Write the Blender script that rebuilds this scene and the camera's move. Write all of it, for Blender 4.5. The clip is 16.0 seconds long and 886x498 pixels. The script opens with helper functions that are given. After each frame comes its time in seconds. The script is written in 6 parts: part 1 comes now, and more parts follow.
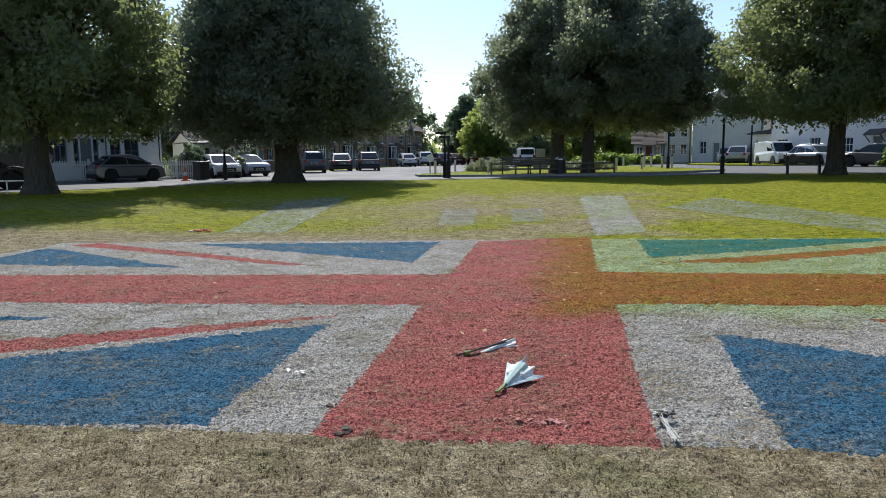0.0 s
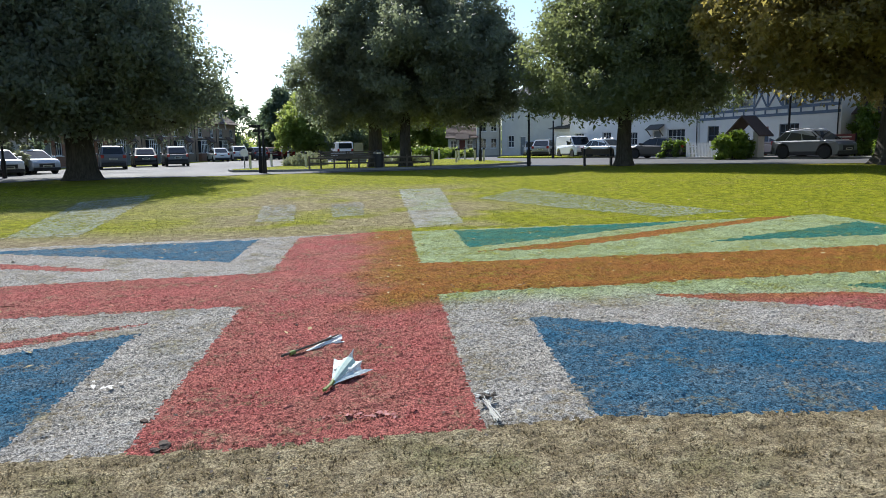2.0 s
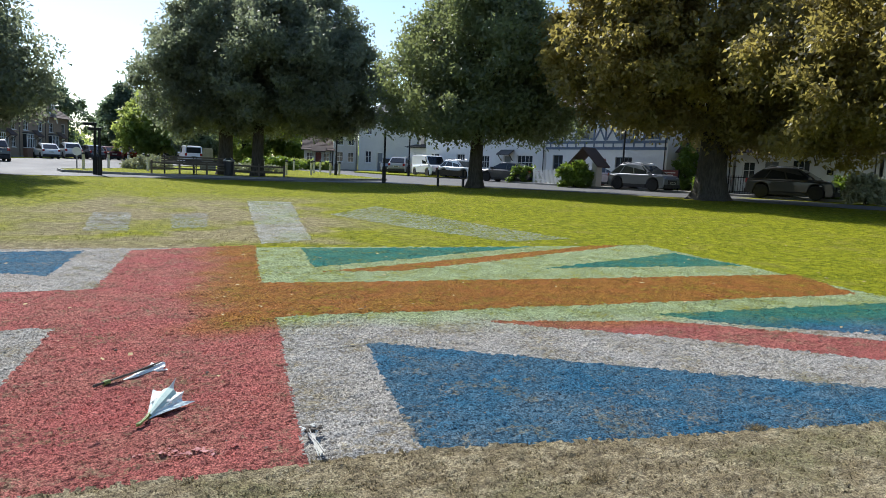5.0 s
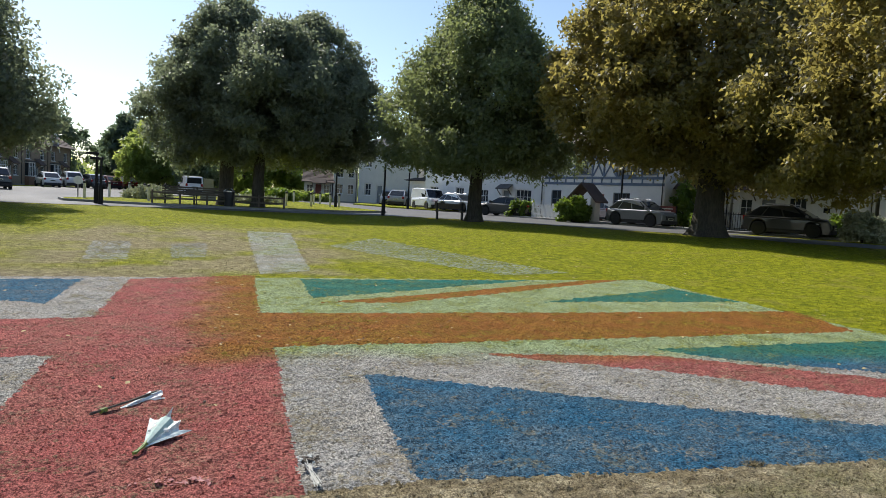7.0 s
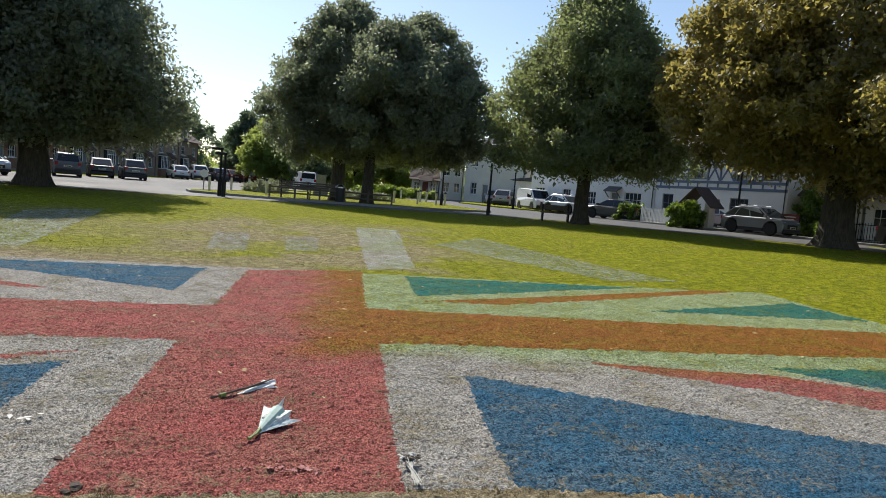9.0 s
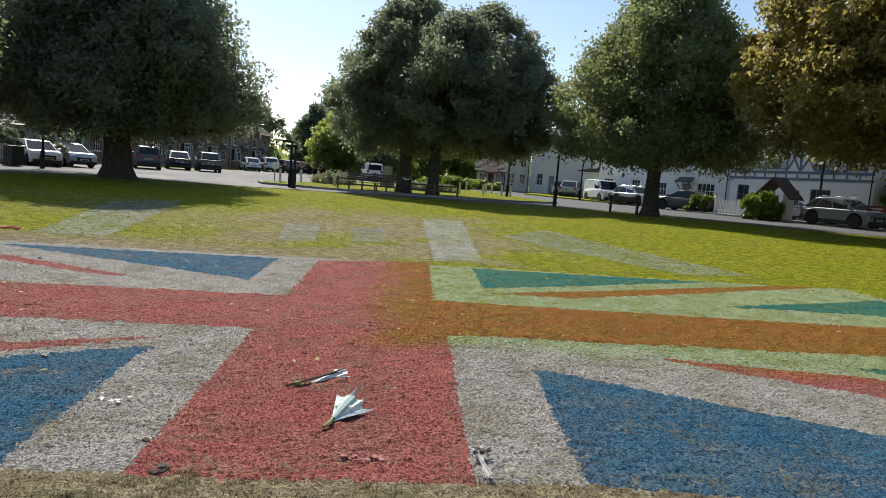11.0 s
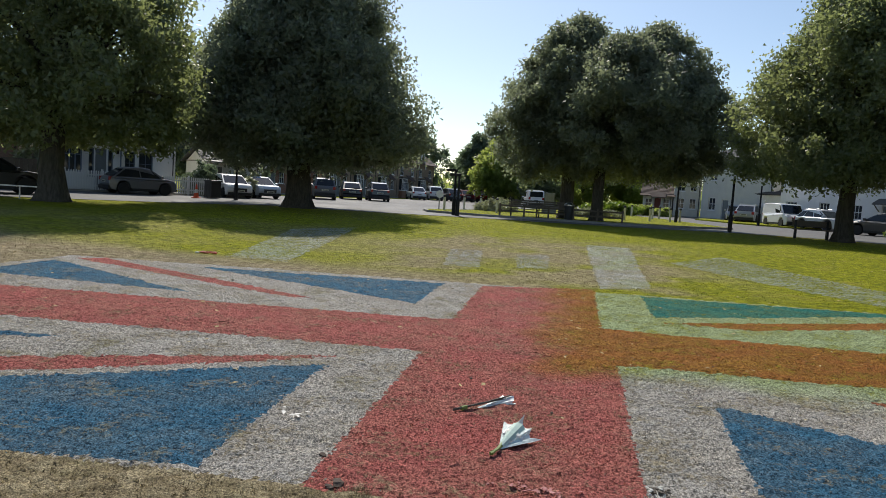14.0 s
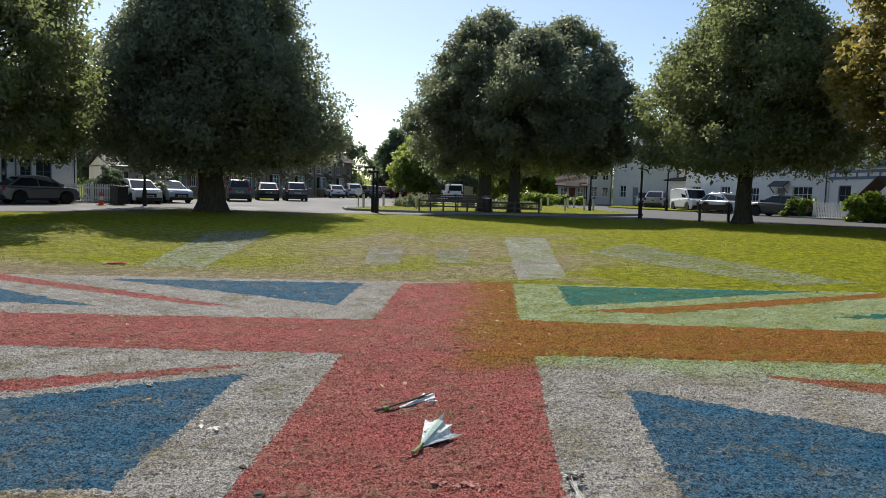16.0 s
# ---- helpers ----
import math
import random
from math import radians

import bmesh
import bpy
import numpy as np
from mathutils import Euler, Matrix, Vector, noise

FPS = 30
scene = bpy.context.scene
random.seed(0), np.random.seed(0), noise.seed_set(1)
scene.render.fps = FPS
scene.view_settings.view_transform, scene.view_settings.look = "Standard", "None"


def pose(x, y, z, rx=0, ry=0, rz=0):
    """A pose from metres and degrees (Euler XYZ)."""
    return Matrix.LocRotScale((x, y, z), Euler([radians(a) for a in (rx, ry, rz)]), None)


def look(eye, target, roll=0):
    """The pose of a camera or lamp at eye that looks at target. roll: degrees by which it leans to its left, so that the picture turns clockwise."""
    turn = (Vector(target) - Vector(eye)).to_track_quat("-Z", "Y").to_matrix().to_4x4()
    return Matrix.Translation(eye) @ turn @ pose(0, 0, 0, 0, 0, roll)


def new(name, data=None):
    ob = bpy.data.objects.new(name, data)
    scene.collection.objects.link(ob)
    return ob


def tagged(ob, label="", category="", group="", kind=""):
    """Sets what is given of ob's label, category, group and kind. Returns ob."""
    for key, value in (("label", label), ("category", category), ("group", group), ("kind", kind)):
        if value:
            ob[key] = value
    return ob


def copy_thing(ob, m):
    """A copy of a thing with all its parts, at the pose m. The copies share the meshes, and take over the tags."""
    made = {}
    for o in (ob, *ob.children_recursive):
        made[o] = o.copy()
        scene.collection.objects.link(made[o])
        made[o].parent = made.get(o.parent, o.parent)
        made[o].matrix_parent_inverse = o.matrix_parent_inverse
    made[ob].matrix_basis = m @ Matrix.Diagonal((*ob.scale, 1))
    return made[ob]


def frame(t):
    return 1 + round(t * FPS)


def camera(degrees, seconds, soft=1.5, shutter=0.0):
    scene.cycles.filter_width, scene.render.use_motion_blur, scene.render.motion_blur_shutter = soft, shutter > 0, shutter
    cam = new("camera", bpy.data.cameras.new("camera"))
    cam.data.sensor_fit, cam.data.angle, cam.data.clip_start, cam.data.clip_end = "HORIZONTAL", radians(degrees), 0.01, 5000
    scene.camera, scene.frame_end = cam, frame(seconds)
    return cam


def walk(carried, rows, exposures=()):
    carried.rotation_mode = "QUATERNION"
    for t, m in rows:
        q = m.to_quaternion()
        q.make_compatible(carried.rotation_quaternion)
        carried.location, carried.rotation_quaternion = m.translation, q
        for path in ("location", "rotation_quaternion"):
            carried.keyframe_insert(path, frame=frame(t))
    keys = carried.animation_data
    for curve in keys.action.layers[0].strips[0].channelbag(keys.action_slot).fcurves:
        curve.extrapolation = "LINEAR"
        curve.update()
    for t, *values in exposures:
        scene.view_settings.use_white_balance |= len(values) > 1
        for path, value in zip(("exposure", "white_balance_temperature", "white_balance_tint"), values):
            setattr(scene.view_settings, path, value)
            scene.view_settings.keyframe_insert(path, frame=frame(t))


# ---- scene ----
cam = camera(65.6, 16.0, soft=0.35)
PATH = [
    (0, (0.379, 1.930, 1.534), (0.054, 3.887, 1.278), -0.6),
    (0.5, (0.378, 1.935, 1.535), (0.170, 3.908, 1.281), -0.4),
    (1, (0.398, 1.934, 1.538), (0.346, 3.915, 1.265), -0.1),
    (1.5, (0.381, 1.936, 1.534), (0.535, 3.911, 1.260), -0.2),
    (2, (0.375, 1.929, 1.541), (0.563, 3.901, 1.261), -0.9),
    (2.5, (0.398, 1.937, 1.546), (0.620, 3.904, 1.256), -0.9),
    (3, (0.418, 1.924, 1.588), (0.619, 3.888, 1.269), -0.5),
    (3.5, (0.438, 1.933, 1.598), (0.681, 3.889, 1.264), 0.8),
    (4, (0.460, 1.931, 1.632), (0.740, 3.883, 1.297), 1.3),
    (4.5, (0.454, 1.900, 1.659), (0.775, 3.853, 1.374), 1.8),
    (5, (0.506, 1.901, 1.653), (1.106, 3.795, 1.420), 2.6),
    (5.2, (0.498, 1.854, 1.674), (1.132, 3.740, 1.469), 2.7),
    (7.5, (0.484, 1.866, 1.644), (1.077, 3.771, 1.509), 3.6),
    (8, (0.490, 1.883, 1.646), (1.064, 3.794, 1.505), 4.2),
    (8.5, (0.453, 1.823, 1.700), (0.898, 3.767, 1.548), 4.5),
    (9, (0.454, 1.839, 1.695), (0.766, 3.808, 1.534), 4.8),
    (11.5, (0.388, 1.845, 1.708), (0.484, 3.832, 1.502), 4.7),
    (12, (0.372, 1.844, 1.701), (0.428, 3.833, 1.502), 4.8),
    (12.5, (0.367, 1.861, 1.700), (0.366, 3.852, 1.509), 4.5),
    (13, (0.332, 1.910, 1.682), (0.113, 3.890, 1.514), 4.1),
    (13.5, (0.336, 1.925, 1.672), (0.032, 3.896, 1.520), 3.9),
    (14, (0.349, 1.927, 1.673), (0.009, 3.891, 1.515), 3.8),
    (14.5, (0.357, 1.921, 1.676), (0.004, 3.883, 1.512), 3.6),
    (15, (0.369, 1.920, 1.674), (0.018, 3.882, 1.509), 3.6),
    (15.5, (0.383, 1.904, 1.699), (0.135, 3.881, 1.528), 3.4),
    (16, (0.416, 1.880, 1.727), (0.300, 3.870, 1.566), 1.7),
]
walk(cam, [(t, look(eye, target, roll)) for t, eye, target, roll in PATH], [(0, 0.12, 6000, 10), (2, 0.4, 6000, 10), (3.5, 0.4, 6000, 10), (4.5, 0.78, 6000, 10), (5, 0.4, 6000, 10), (7.5, 0.18, 6400, 10), (9, 0.12, 6500, 10), (12, 0.08, 6550, 10), (14, -0.1, 6500, 10), (16, 0, 6500, 10)])

# ---- world, sun ----
SUN_AZ, SUN_EL = radians(-20), radians(43)          # azimuth from +y, clockwise
sun_dir = Vector((math.sin(SUN_AZ) * math.cos(SUN_EL), math.cos(SUN_AZ) * math.cos(SUN_EL), math.sin(SUN_EL)))
world = bpy.data.worlds.new("sky")
scene.world = world
world.use_nodes = True
wt = world.node_tree
sky = wt.nodes.new("ShaderNodeTexSky")
sky.sky_type, sky.sun_disc = "NISHITA", False
sky.sun_elevation, sky.sun_rotation = SUN_EL, SUN_AZ
sky.air_density, sky.dust_density, sky.ozone_density = 1.0, 0.55, 1.6
wt.links.new(sky.outputs[0], wt.nodes["Background"].inputs[0])
wt.nodes["Background"].inputs[1].default_value = 0.132
sun = new("sun", bpy.data.lights.new("sun", "SUN"))
sun.data.energy, sun.data.angle, sun.data.color = 4.75, radians(0.55), (1.0, 0.94, 0.84)
sun.matrix_world = look((0, 0, 60), Vector((0, 0, 60)) - sun_dir)


# ---- materials ----
def nodes_of(name):
    m = bpy.data.materials.new(name)
    m.use_nodes = True
    return m, m.node_tree, m.node_tree.nodes["Principled BSDF"]


def tex(nt, kind, scale, coords=None, **inputs):
    n = nt.nodes.new(kind)
    n.inputs["Scale"].default_value = scale
    for k, v in inputs.items():
        n.inputs[k].default_value = v
    if coords is not None:
        nt.links.new(coords, n.inputs["Vector"])
    return n


def where(nt):
    return nt.nodes.new("ShaderNodeNewGeometry").outputs["Position"]


def calc(nt, op, a, b=0.0, c=0.0, clamp=False):
    n = nt.nodes.new("ShaderNodeMath")
    n.operation, n.use_clamp = op, clamp
    for i, v in enumerate((a, b, c)):
        if isinstance(v, (int, float)):
            n.inputs[i].default_value = v
        else:
            nt.links.new(v, n.inputs[i])
    return n.outputs[0]


def span(nt, v, lo, hi, out0=0.0, out1=1.0):
    n = nt.nodes.new("ShaderNodeMapRange")
    n.interpolation_type = "SMOOTHSTEP"
    nt.links.new(v, n.inputs[0])
    for i, x in enumerate((lo, hi, out0, out1)):
        n.inputs[i + 1].default_value = x
    return n.outputs[0]


def blend(nt, fac, a, b, mode="MIX"):
    n = nt.nodes.new("ShaderNodeMix")
    n.data_type, n.blend_type = "RGBA", mode
    for sock, v in ((n.inputs[0], fac), (n.inputs[6], a), (n.inputs[7], b)):
        if isinstance(v, (int, float)):
            sock.default_value = v
        elif isinstance(v, tuple):
            sock.default_value = (*v, 1)
        else:
            nt.links.new(v, sock)
    return n.outputs[2]


def bump(nt, bsdf, height, strength, distance):
    n = nt.nodes.new("ShaderNodeBump")
    n.inputs["Strength"].default_value, n.inputs["Distance"].default_value = strength, distance
    nt.links.new(height, n.inputs["Height"])
    nt.links.new(n.outputs[0], bsdf.inputs["Normal"])


def plain(name, colour, rough=0.6, metal=0.0, grain=30.0, vary=0.25, relief=0.15, island=False):
    """A surface of one colour with grain and blotches."""
    m, nt, b = nodes_of(name)
    pos = nt.nodes.new("ShaderNodeTexCoord").outputs["Object"]
    fine = tex(nt, "ShaderNodeTexNoise", grain, pos, Detail=4.0).outputs[0]
    broad = tex(nt, "ShaderNodeTexNoise", grain / 14, pos, Detail=3.0).outputs[0]
    f = calc(nt, "ADD", calc(nt, "MULTIPLY", fine, 0.5), calc(nt, "MULTIPLY", broad, 0.5))
    dark = tuple(c * (1 - vary) for c in colour)
    light = tuple(min(1, c * (1 + vary)) for c in colour)
    col = blend(nt, span(nt, f, 0.3, 0.7), dark, light)
    if island:
        r = nt.nodes.new("ShaderNodeObjectInfo").outputs["Random"]
        col = blend(nt, 0.35, col, blend(nt, r, dark, light))
    nt.links.new(col, b.inputs["Base Color"])
    nt.links.new(span(nt, broad, 0.2, 0.8, max(0.05, rough - 0.12), min(1, rough + 0.12)), b.inputs["Roughness"])
    b.inputs["Metallic"].default_value = metal
    if relief:
        bump(nt, b, fine, relief, 0.01)
    return m


def lushness(nt, pos):
    """How green and full the turf is at a place, 0 to 1: worn and dry in front and in the middle, lush towards the far right."""
    sep = nt.nodes.new("ShaderNodeSeparateXYZ")
    nt.links.new(pos, sep.inputs[0])
    wob = calc(nt, "SUBTRACT", tex(nt, "ShaderNodeTexNoise", 0.9, pos, Detail=4.0).outputs[0], 0.5)
    wide = calc(nt, "SUBTRACT", tex(nt, "ShaderNodeTexNoise", 0.22, pos, Detail=3.0).outputs[0], 0.5)
    x = calc(nt, "ADD", sep.outputs[0], calc(nt, "MULTIPLY", wob, 1.6))
    y = calc(nt, "ADD", sep.outputs[1], calc(nt, "MULTIPLY", wob, 1.2))
    skew = calc(nt, "MULTIPLY", calc(nt, "MAXIMUM", calc(nt, "SUBTRACT", sep.outputs[0], 3.0), 0.0), 0.17)
    right = calc(nt, "MULTIPLY", span(nt, x, -0.2, 0.75), span(nt, calc(nt, "ADD", y, skew), 8.2, 9.2))
    # the far lawn, patchy where the old marks lie
    far = calc(nt, "MULTIPLY", span(nt, y, 14.5, 17.0), calc(nt, "ADD", 0.84, calc(nt, "MULTIPLY", wide, 2.2)), clamp=True)
    back = span(nt, calc(nt, "ADD", y, calc(nt, "MULTIPLY", wide, 10.0)), 19.5, 24.0)
    bare = calc(nt, "MULTIPLY", span(nt, x, -4.8, -2.8), span(nt, x, 5.5, 2.4))
    bare = calc(nt, "MULTIPLY", bare, calc(nt, "MULTIPLY", span(nt, y, 15.0, 16.5), span(nt, y, 28.0, 23.0)))
    bare = calc(nt, "MULTIPLY", bare, span(nt, tex(nt, "ShaderNodeTexNoise", 0.45, pos, Detail=4.0).outputs[0], 0.36, 0.56))
    f = calc(nt, "MAXIMUM", calc(nt, "MAXIMUM", right, far), back, clamp=True)
    return calc(nt, "MULTIPLY", f, calc(nt, "SUBTRACT", 1.0, calc(nt, "MULTIPLY", bare, 0.85)), clamp=True)


DRY, STRAW, SOIL = (0.26, 0.21, 0.12), (0.45, 0.38, 0.235), (0.13, 0.10, 0.065)
GREEN, LIME = (0.148, 0.168, 0.010), (0.355, 0.352, 0.016)


def turf_colour(nt, pos):
    fine = tex(nt, "ShaderNodeTexNoise", 42.0, pos, Detail=5.0, Roughness=0.75).outputs[0]
    mid = tex(nt, "ShaderNodeTexNoise", 5.5, pos, Detail=5.0, Roughness=0.7).outputs[0]
    broad = tex(nt, "ShaderNodeTexNoise", 1.1, pos, Detail=4.0).outputs[0]
    dry = blend(nt, span(nt, mid, 0.42, 0.64), DRY, STRAW)
    dry = blend(nt, calc(nt, "MULTIPLY", span(nt, broad, 0.5, 0.7), 0.55), dry, (0.20, 0.20, 0.085))
    dry = blend(nt, span(nt, fine, 0.54, 0.38, 0.0, 0.85), dry, SOIL)
    lush = blend(nt, span(nt, mid, 0.35, 0.65), GREEN, LIME)
    lush = blend(nt, span(nt, broad, 0.52, 0.72, 0.0, 0.45), lush, (0.32, 0.27, 0.06))
    lush = blend(nt, span(nt, fine, 0.52, 0.36, 0.0, 0.8), lush, (0.05, 0.075, 0.004))
    grit = tex(nt, "ShaderNodeTexNoise", 105.0, pos, Detail=3.0, Roughness=0.8).outputs[0]
    both = blend(nt, lushness(nt, pos), dry, lush)
    return blend(nt, 1.0, both, blend(nt, span(nt, grit, 0.36, 0.64), (0.44, 0.44, 0.44), (1.55, 1.55, 1.55)), "MULTIPLY"), fine, mid


def thin(m, nt, b, colour, share):
    """Lets light through a blade or leaf, each a little lighter or darker than the next."""
    r = nt.nodes.new("ShaderNodeNewGeometry").outputs["Random Per Island"]
    colour = blend(nt, 1.0, colour, blend(nt, r, (0.45, 0.45, 0.45), (1.5, 1.5, 1.45)), "MULTIPLY")
    nt.links.new(colour, b.inputs["Base Color"])
    tr = nt.nodes.new("ShaderNodeBsdfTranslucent")
    nt.links.new(colour, tr.inputs[0])
    mix = nt.nodes.new("ShaderNodeMixShader")
    mix.inputs[0].default_value = share
    nt.links.new(b.outputs[0], mix.inputs[1])
    nt.links.new(tr.outputs[0], mix.inputs[2])
    nt.links.new(mix.outputs[0], nt.nodes["Material Output"].inputs[0])


def turf(name, share=0.0):
    m, nt, b = nodes_of(name)
    pos = where(nt)
    col, fine, mid = turf_colour(nt, pos)
    nt.links.new(col, b.inputs["Base Color"])
    b.inputs["Roughness"].default_value = 0.9
    b.inputs["Specular IOR Level"].default_value = 0.06
    if share:
        thin(m, nt, b, col, share)
    else:
        bump(nt, b, calc(nt, "ADD", fine, mid), 0.9, 0.03)
    return m


def painted(name, colour, on_lush, cover=0.85, share=0.0):
    """Spray paint on turf: the turf shows through in specks, and the tone shifts where the grass under it is full."""
    m, nt, b = nodes_of(name)
    pos = where(nt)
    ground, fine, mid = turf_colour(nt, pos)
    speck = tex(nt, "ShaderNodeTexNoise", 17.0, pos, Detail=6.0, Roughness=0.8).outputs[0]
    tone = tex(nt, "ShaderNodeTexNoise", 2.2, pos, Detail=4.0).outputs[0]
    paint = blend(nt, lushness(nt, pos), colour, on_lush)
    paint = blend(nt, span(nt, tone, 0.35, 0.65, 0.0, 0.6), paint, blend(nt, 1.0, paint, (0.72, 0.74, 0.76), "MULTIPLY"))
    paint = blend(nt, span(nt, tex(nt, "ShaderNodeTexNoise", 1.3, pos, Detail=6.0, Roughness=0.7).outputs[0], 0.36, 0.62, 0.03, 0.2), paint, ground)
    # low spots of the turf: shade between the bumps is darkened into the colour
    paint = blend(nt, span(nt, fine, 0.54, 0.40, 0.0, 0.85), paint, blend(nt, 1.0, paint, (0.25, 0.25, 0.25), "MULTIPLY"))
    grit = tex(nt, "ShaderNodeTexNoise", 95.0, pos, Detail=3.0, Roughness=0.8).outputs[0]
    paint = blend(nt, 1.0, paint, blend(nt, span(nt, grit, 0.36, 0.64), (0.42, 0.42, 0.42), (1.75, 1.75, 1.75)), "MULTIPLY")
    gap = calc(nt, "MULTIPLY", span(nt, calc(nt, "ADD", speck, calc(nt, "MULTIPLY", calc(nt, "SUBTRACT", tone, 0.5), 0.5)), 0.56 - 0.12 * (1 - cover), 0.66), 1.0 - cover * 0.45)
    col = blend(nt, gap, paint, ground)
    nt.links.new(col, b.inputs["Base Color"])
    b.inputs["Roughness"].default_value = 0.85
    b.inputs["Specular IOR Level"].default_value = 0.06
    if share:
        thin(m, nt, b, col, share)
    else:
        bump(nt, b, calc(nt, "ADD", fine, mid), 0.9, 0.03)
    return m


def leafy(name, colour, other, through_colour, share=0.32, patch=0.35, start=0.42):
    m, nt, b = nodes_of(name)
    pos = where(nt)
    r = nt.nodes.new("ShaderNodeNewGeometry").outputs["Random Per Island"]
    broad = tex(nt, "ShaderNodeTexNoise", patch, pos, Detail=3.0).outputs[0]
    f = calc(nt, "ADD", calc(nt, "MULTIPLY", r, 0.45), calc(nt, "MULTIPLY", span(nt, broad, start, start + 0.24), 0.65), clamp=True)
    col = blend(nt, f, colour, other)
    nt.links.new(col, b.inputs["Base Color"])
    b.inputs["Roughness"].default_value = 0.46
    b.inputs["Specular IOR Level"].default_value = 0.5
    tr = nt.nodes.new("ShaderNodeBsdfTranslucent")
    nt.links.new(blend(nt, f, through_colour, tuple(min(1, c * 1.3) for c in through_colour)), tr.inputs[0])
    mix = nt.nodes.new("ShaderNodeMixShader")
    mix.inputs[0].default_value = share
    nt.links.new(b.outputs[0], mix.inputs[1])
    nt.links.new(tr.outputs[0], mix.inputs[2])
    nt.links.new(mix.outputs[0], nt.nodes["Material Output"].inputs[0])
    return m


def barky(name, colour):
    m, nt, b = nodes_of(name)
    pos = where(nt)
    mp = nt.nodes.new("ShaderNodeMapping")
    mp.inputs["Scale"].default_value = (1, 1, 0.18)
    nt.links.new(pos, mp.inputs[0])
    f = tex(nt, "ShaderNodeTexNoise", 14.0, mp.outputs[0], Detail=6.0, Roughness=0.7).outputs[0]
    g = tex(nt, "ShaderNodeTexNoise", 1.5, pos, Detail=3.0).outputs[0]
    col = blend(nt, span(nt, f, 0.35, 0.65), tuple(c * 0.45 for c in colour), colour)
    nt.links.new(blend(nt, span(nt, g, 0.5, 0.75, 0.0, 0.4), col, (0.08, 0.09, 0.05)), b.inputs["Base Color"])
    b.inputs["Roughness"].default_value = 0.95
    bump(nt, b, f, 1.0, 0.06)
    return m


def glassy(name, tint=(0.02, 0.025, 0.03), rough=0.06, coat=0.5):
    m, nt, b = nodes_of(name)
    pos = where(nt)
    n = tex(nt, "ShaderNodeTexNoise", 1.7, pos, Detail=2.0).outputs[0]
    nt.links.new(blend(nt, n, tint, tuple(c * 2.2 for c in tint)), b.inputs["Base Color"])
    b.inputs["Roughness"].default_value = rough
    b.inputs["IOR"].default_value = 1.5
    b.inputs["Coat Weight"].default_value = coat
    return m


def carpaint(name, colour, metal=0.3):
    m, nt, b = nodes_of(name)
    pos = nt.nodes.new("ShaderNodeTexCoord").outputs["Object"]
    n = tex(nt, "ShaderNodeTexNoise", 3.0, pos, Detail=4.0).outputs[0]
    sep = nt.nodes.new("ShaderNodeSeparateXYZ")
    nt.links.new(pos, sep.inputs[0])
    dust = calc(nt, "MULTIPLY", span(nt, sep.outputs[2], 0.55, 0.2), span(nt, n, 0.3, 0.7))
    nt.links.new(blend(nt, calc(nt, "MULTIPLY", dust, 0.2), colour, (0.12, 0.11, 0.09)), b.inputs["Base Color"])
    b.inputs["Metallic"].default_value = metal
    b.inputs["Roughness"].default_value = 0.32
    b.inputs["Coat Weight"].default_value = 0.6
    b.inputs["Coat Roughness"].default_value = 0.06
    return m


def asphalt(name, base=(0.10, 0.098, 0.095)):
    m, nt, b = nodes_of(name)
    pos = where(nt)
    fine = tex(nt, "ShaderNodeTexNoise", 60.0, pos, Detail=4.0).outputs[0]
    broad = tex(nt, "ShaderNodeTexNoise", 0.35, pos, Detail=5.0, Roughness=0.65).outputs[0]
    col = blend(nt, span(nt, broad, 0.35, 0.7), tuple(c * 0.75 for c in base), tuple(c * 1.5 for c in base))
    col = blend(nt, span(nt, fine, 0.35, 0.65, 0.0, 0.35), col, (0.18, 0.175, 0.17))
    nt.links.new(col, b.inputs["Base Color"])
    nt.links.new(span(nt, broad, 0.3, 0.7, 0.7, 0.88), b.inputs["Roughness"])
    bump(nt, b, fine, 0.35, 0.01)
    return m


def brickwork(name, a, b2, mortar, scale=1.0):
    m, nt, b = nodes_of(name)
    pos = nt.nodes.new("ShaderNodeTexCoord").outputs["Object"]
    n = tex(nt, "ShaderNodeTexNoise", 9.0, pos, Detail=5.0, Roughness=0.7).outputs[0]
    g = tex(nt, "ShaderNodeTexNoise", 0.5, pos, Detail=4.0).outputs[0]
    col = blend(nt, span(nt, n, 0.35, 0.65), a, b2)
    col = blend(nt, span(nt, g, 0.45, 0.7, 0.0, 0.5), col, mortar)
    nt.links.new(col, b.inputs["Base Color"])
    b.inputs["Roughness"].default_value = 0.9
    bump(nt, b, n, 0.4, 0.02)
    return m


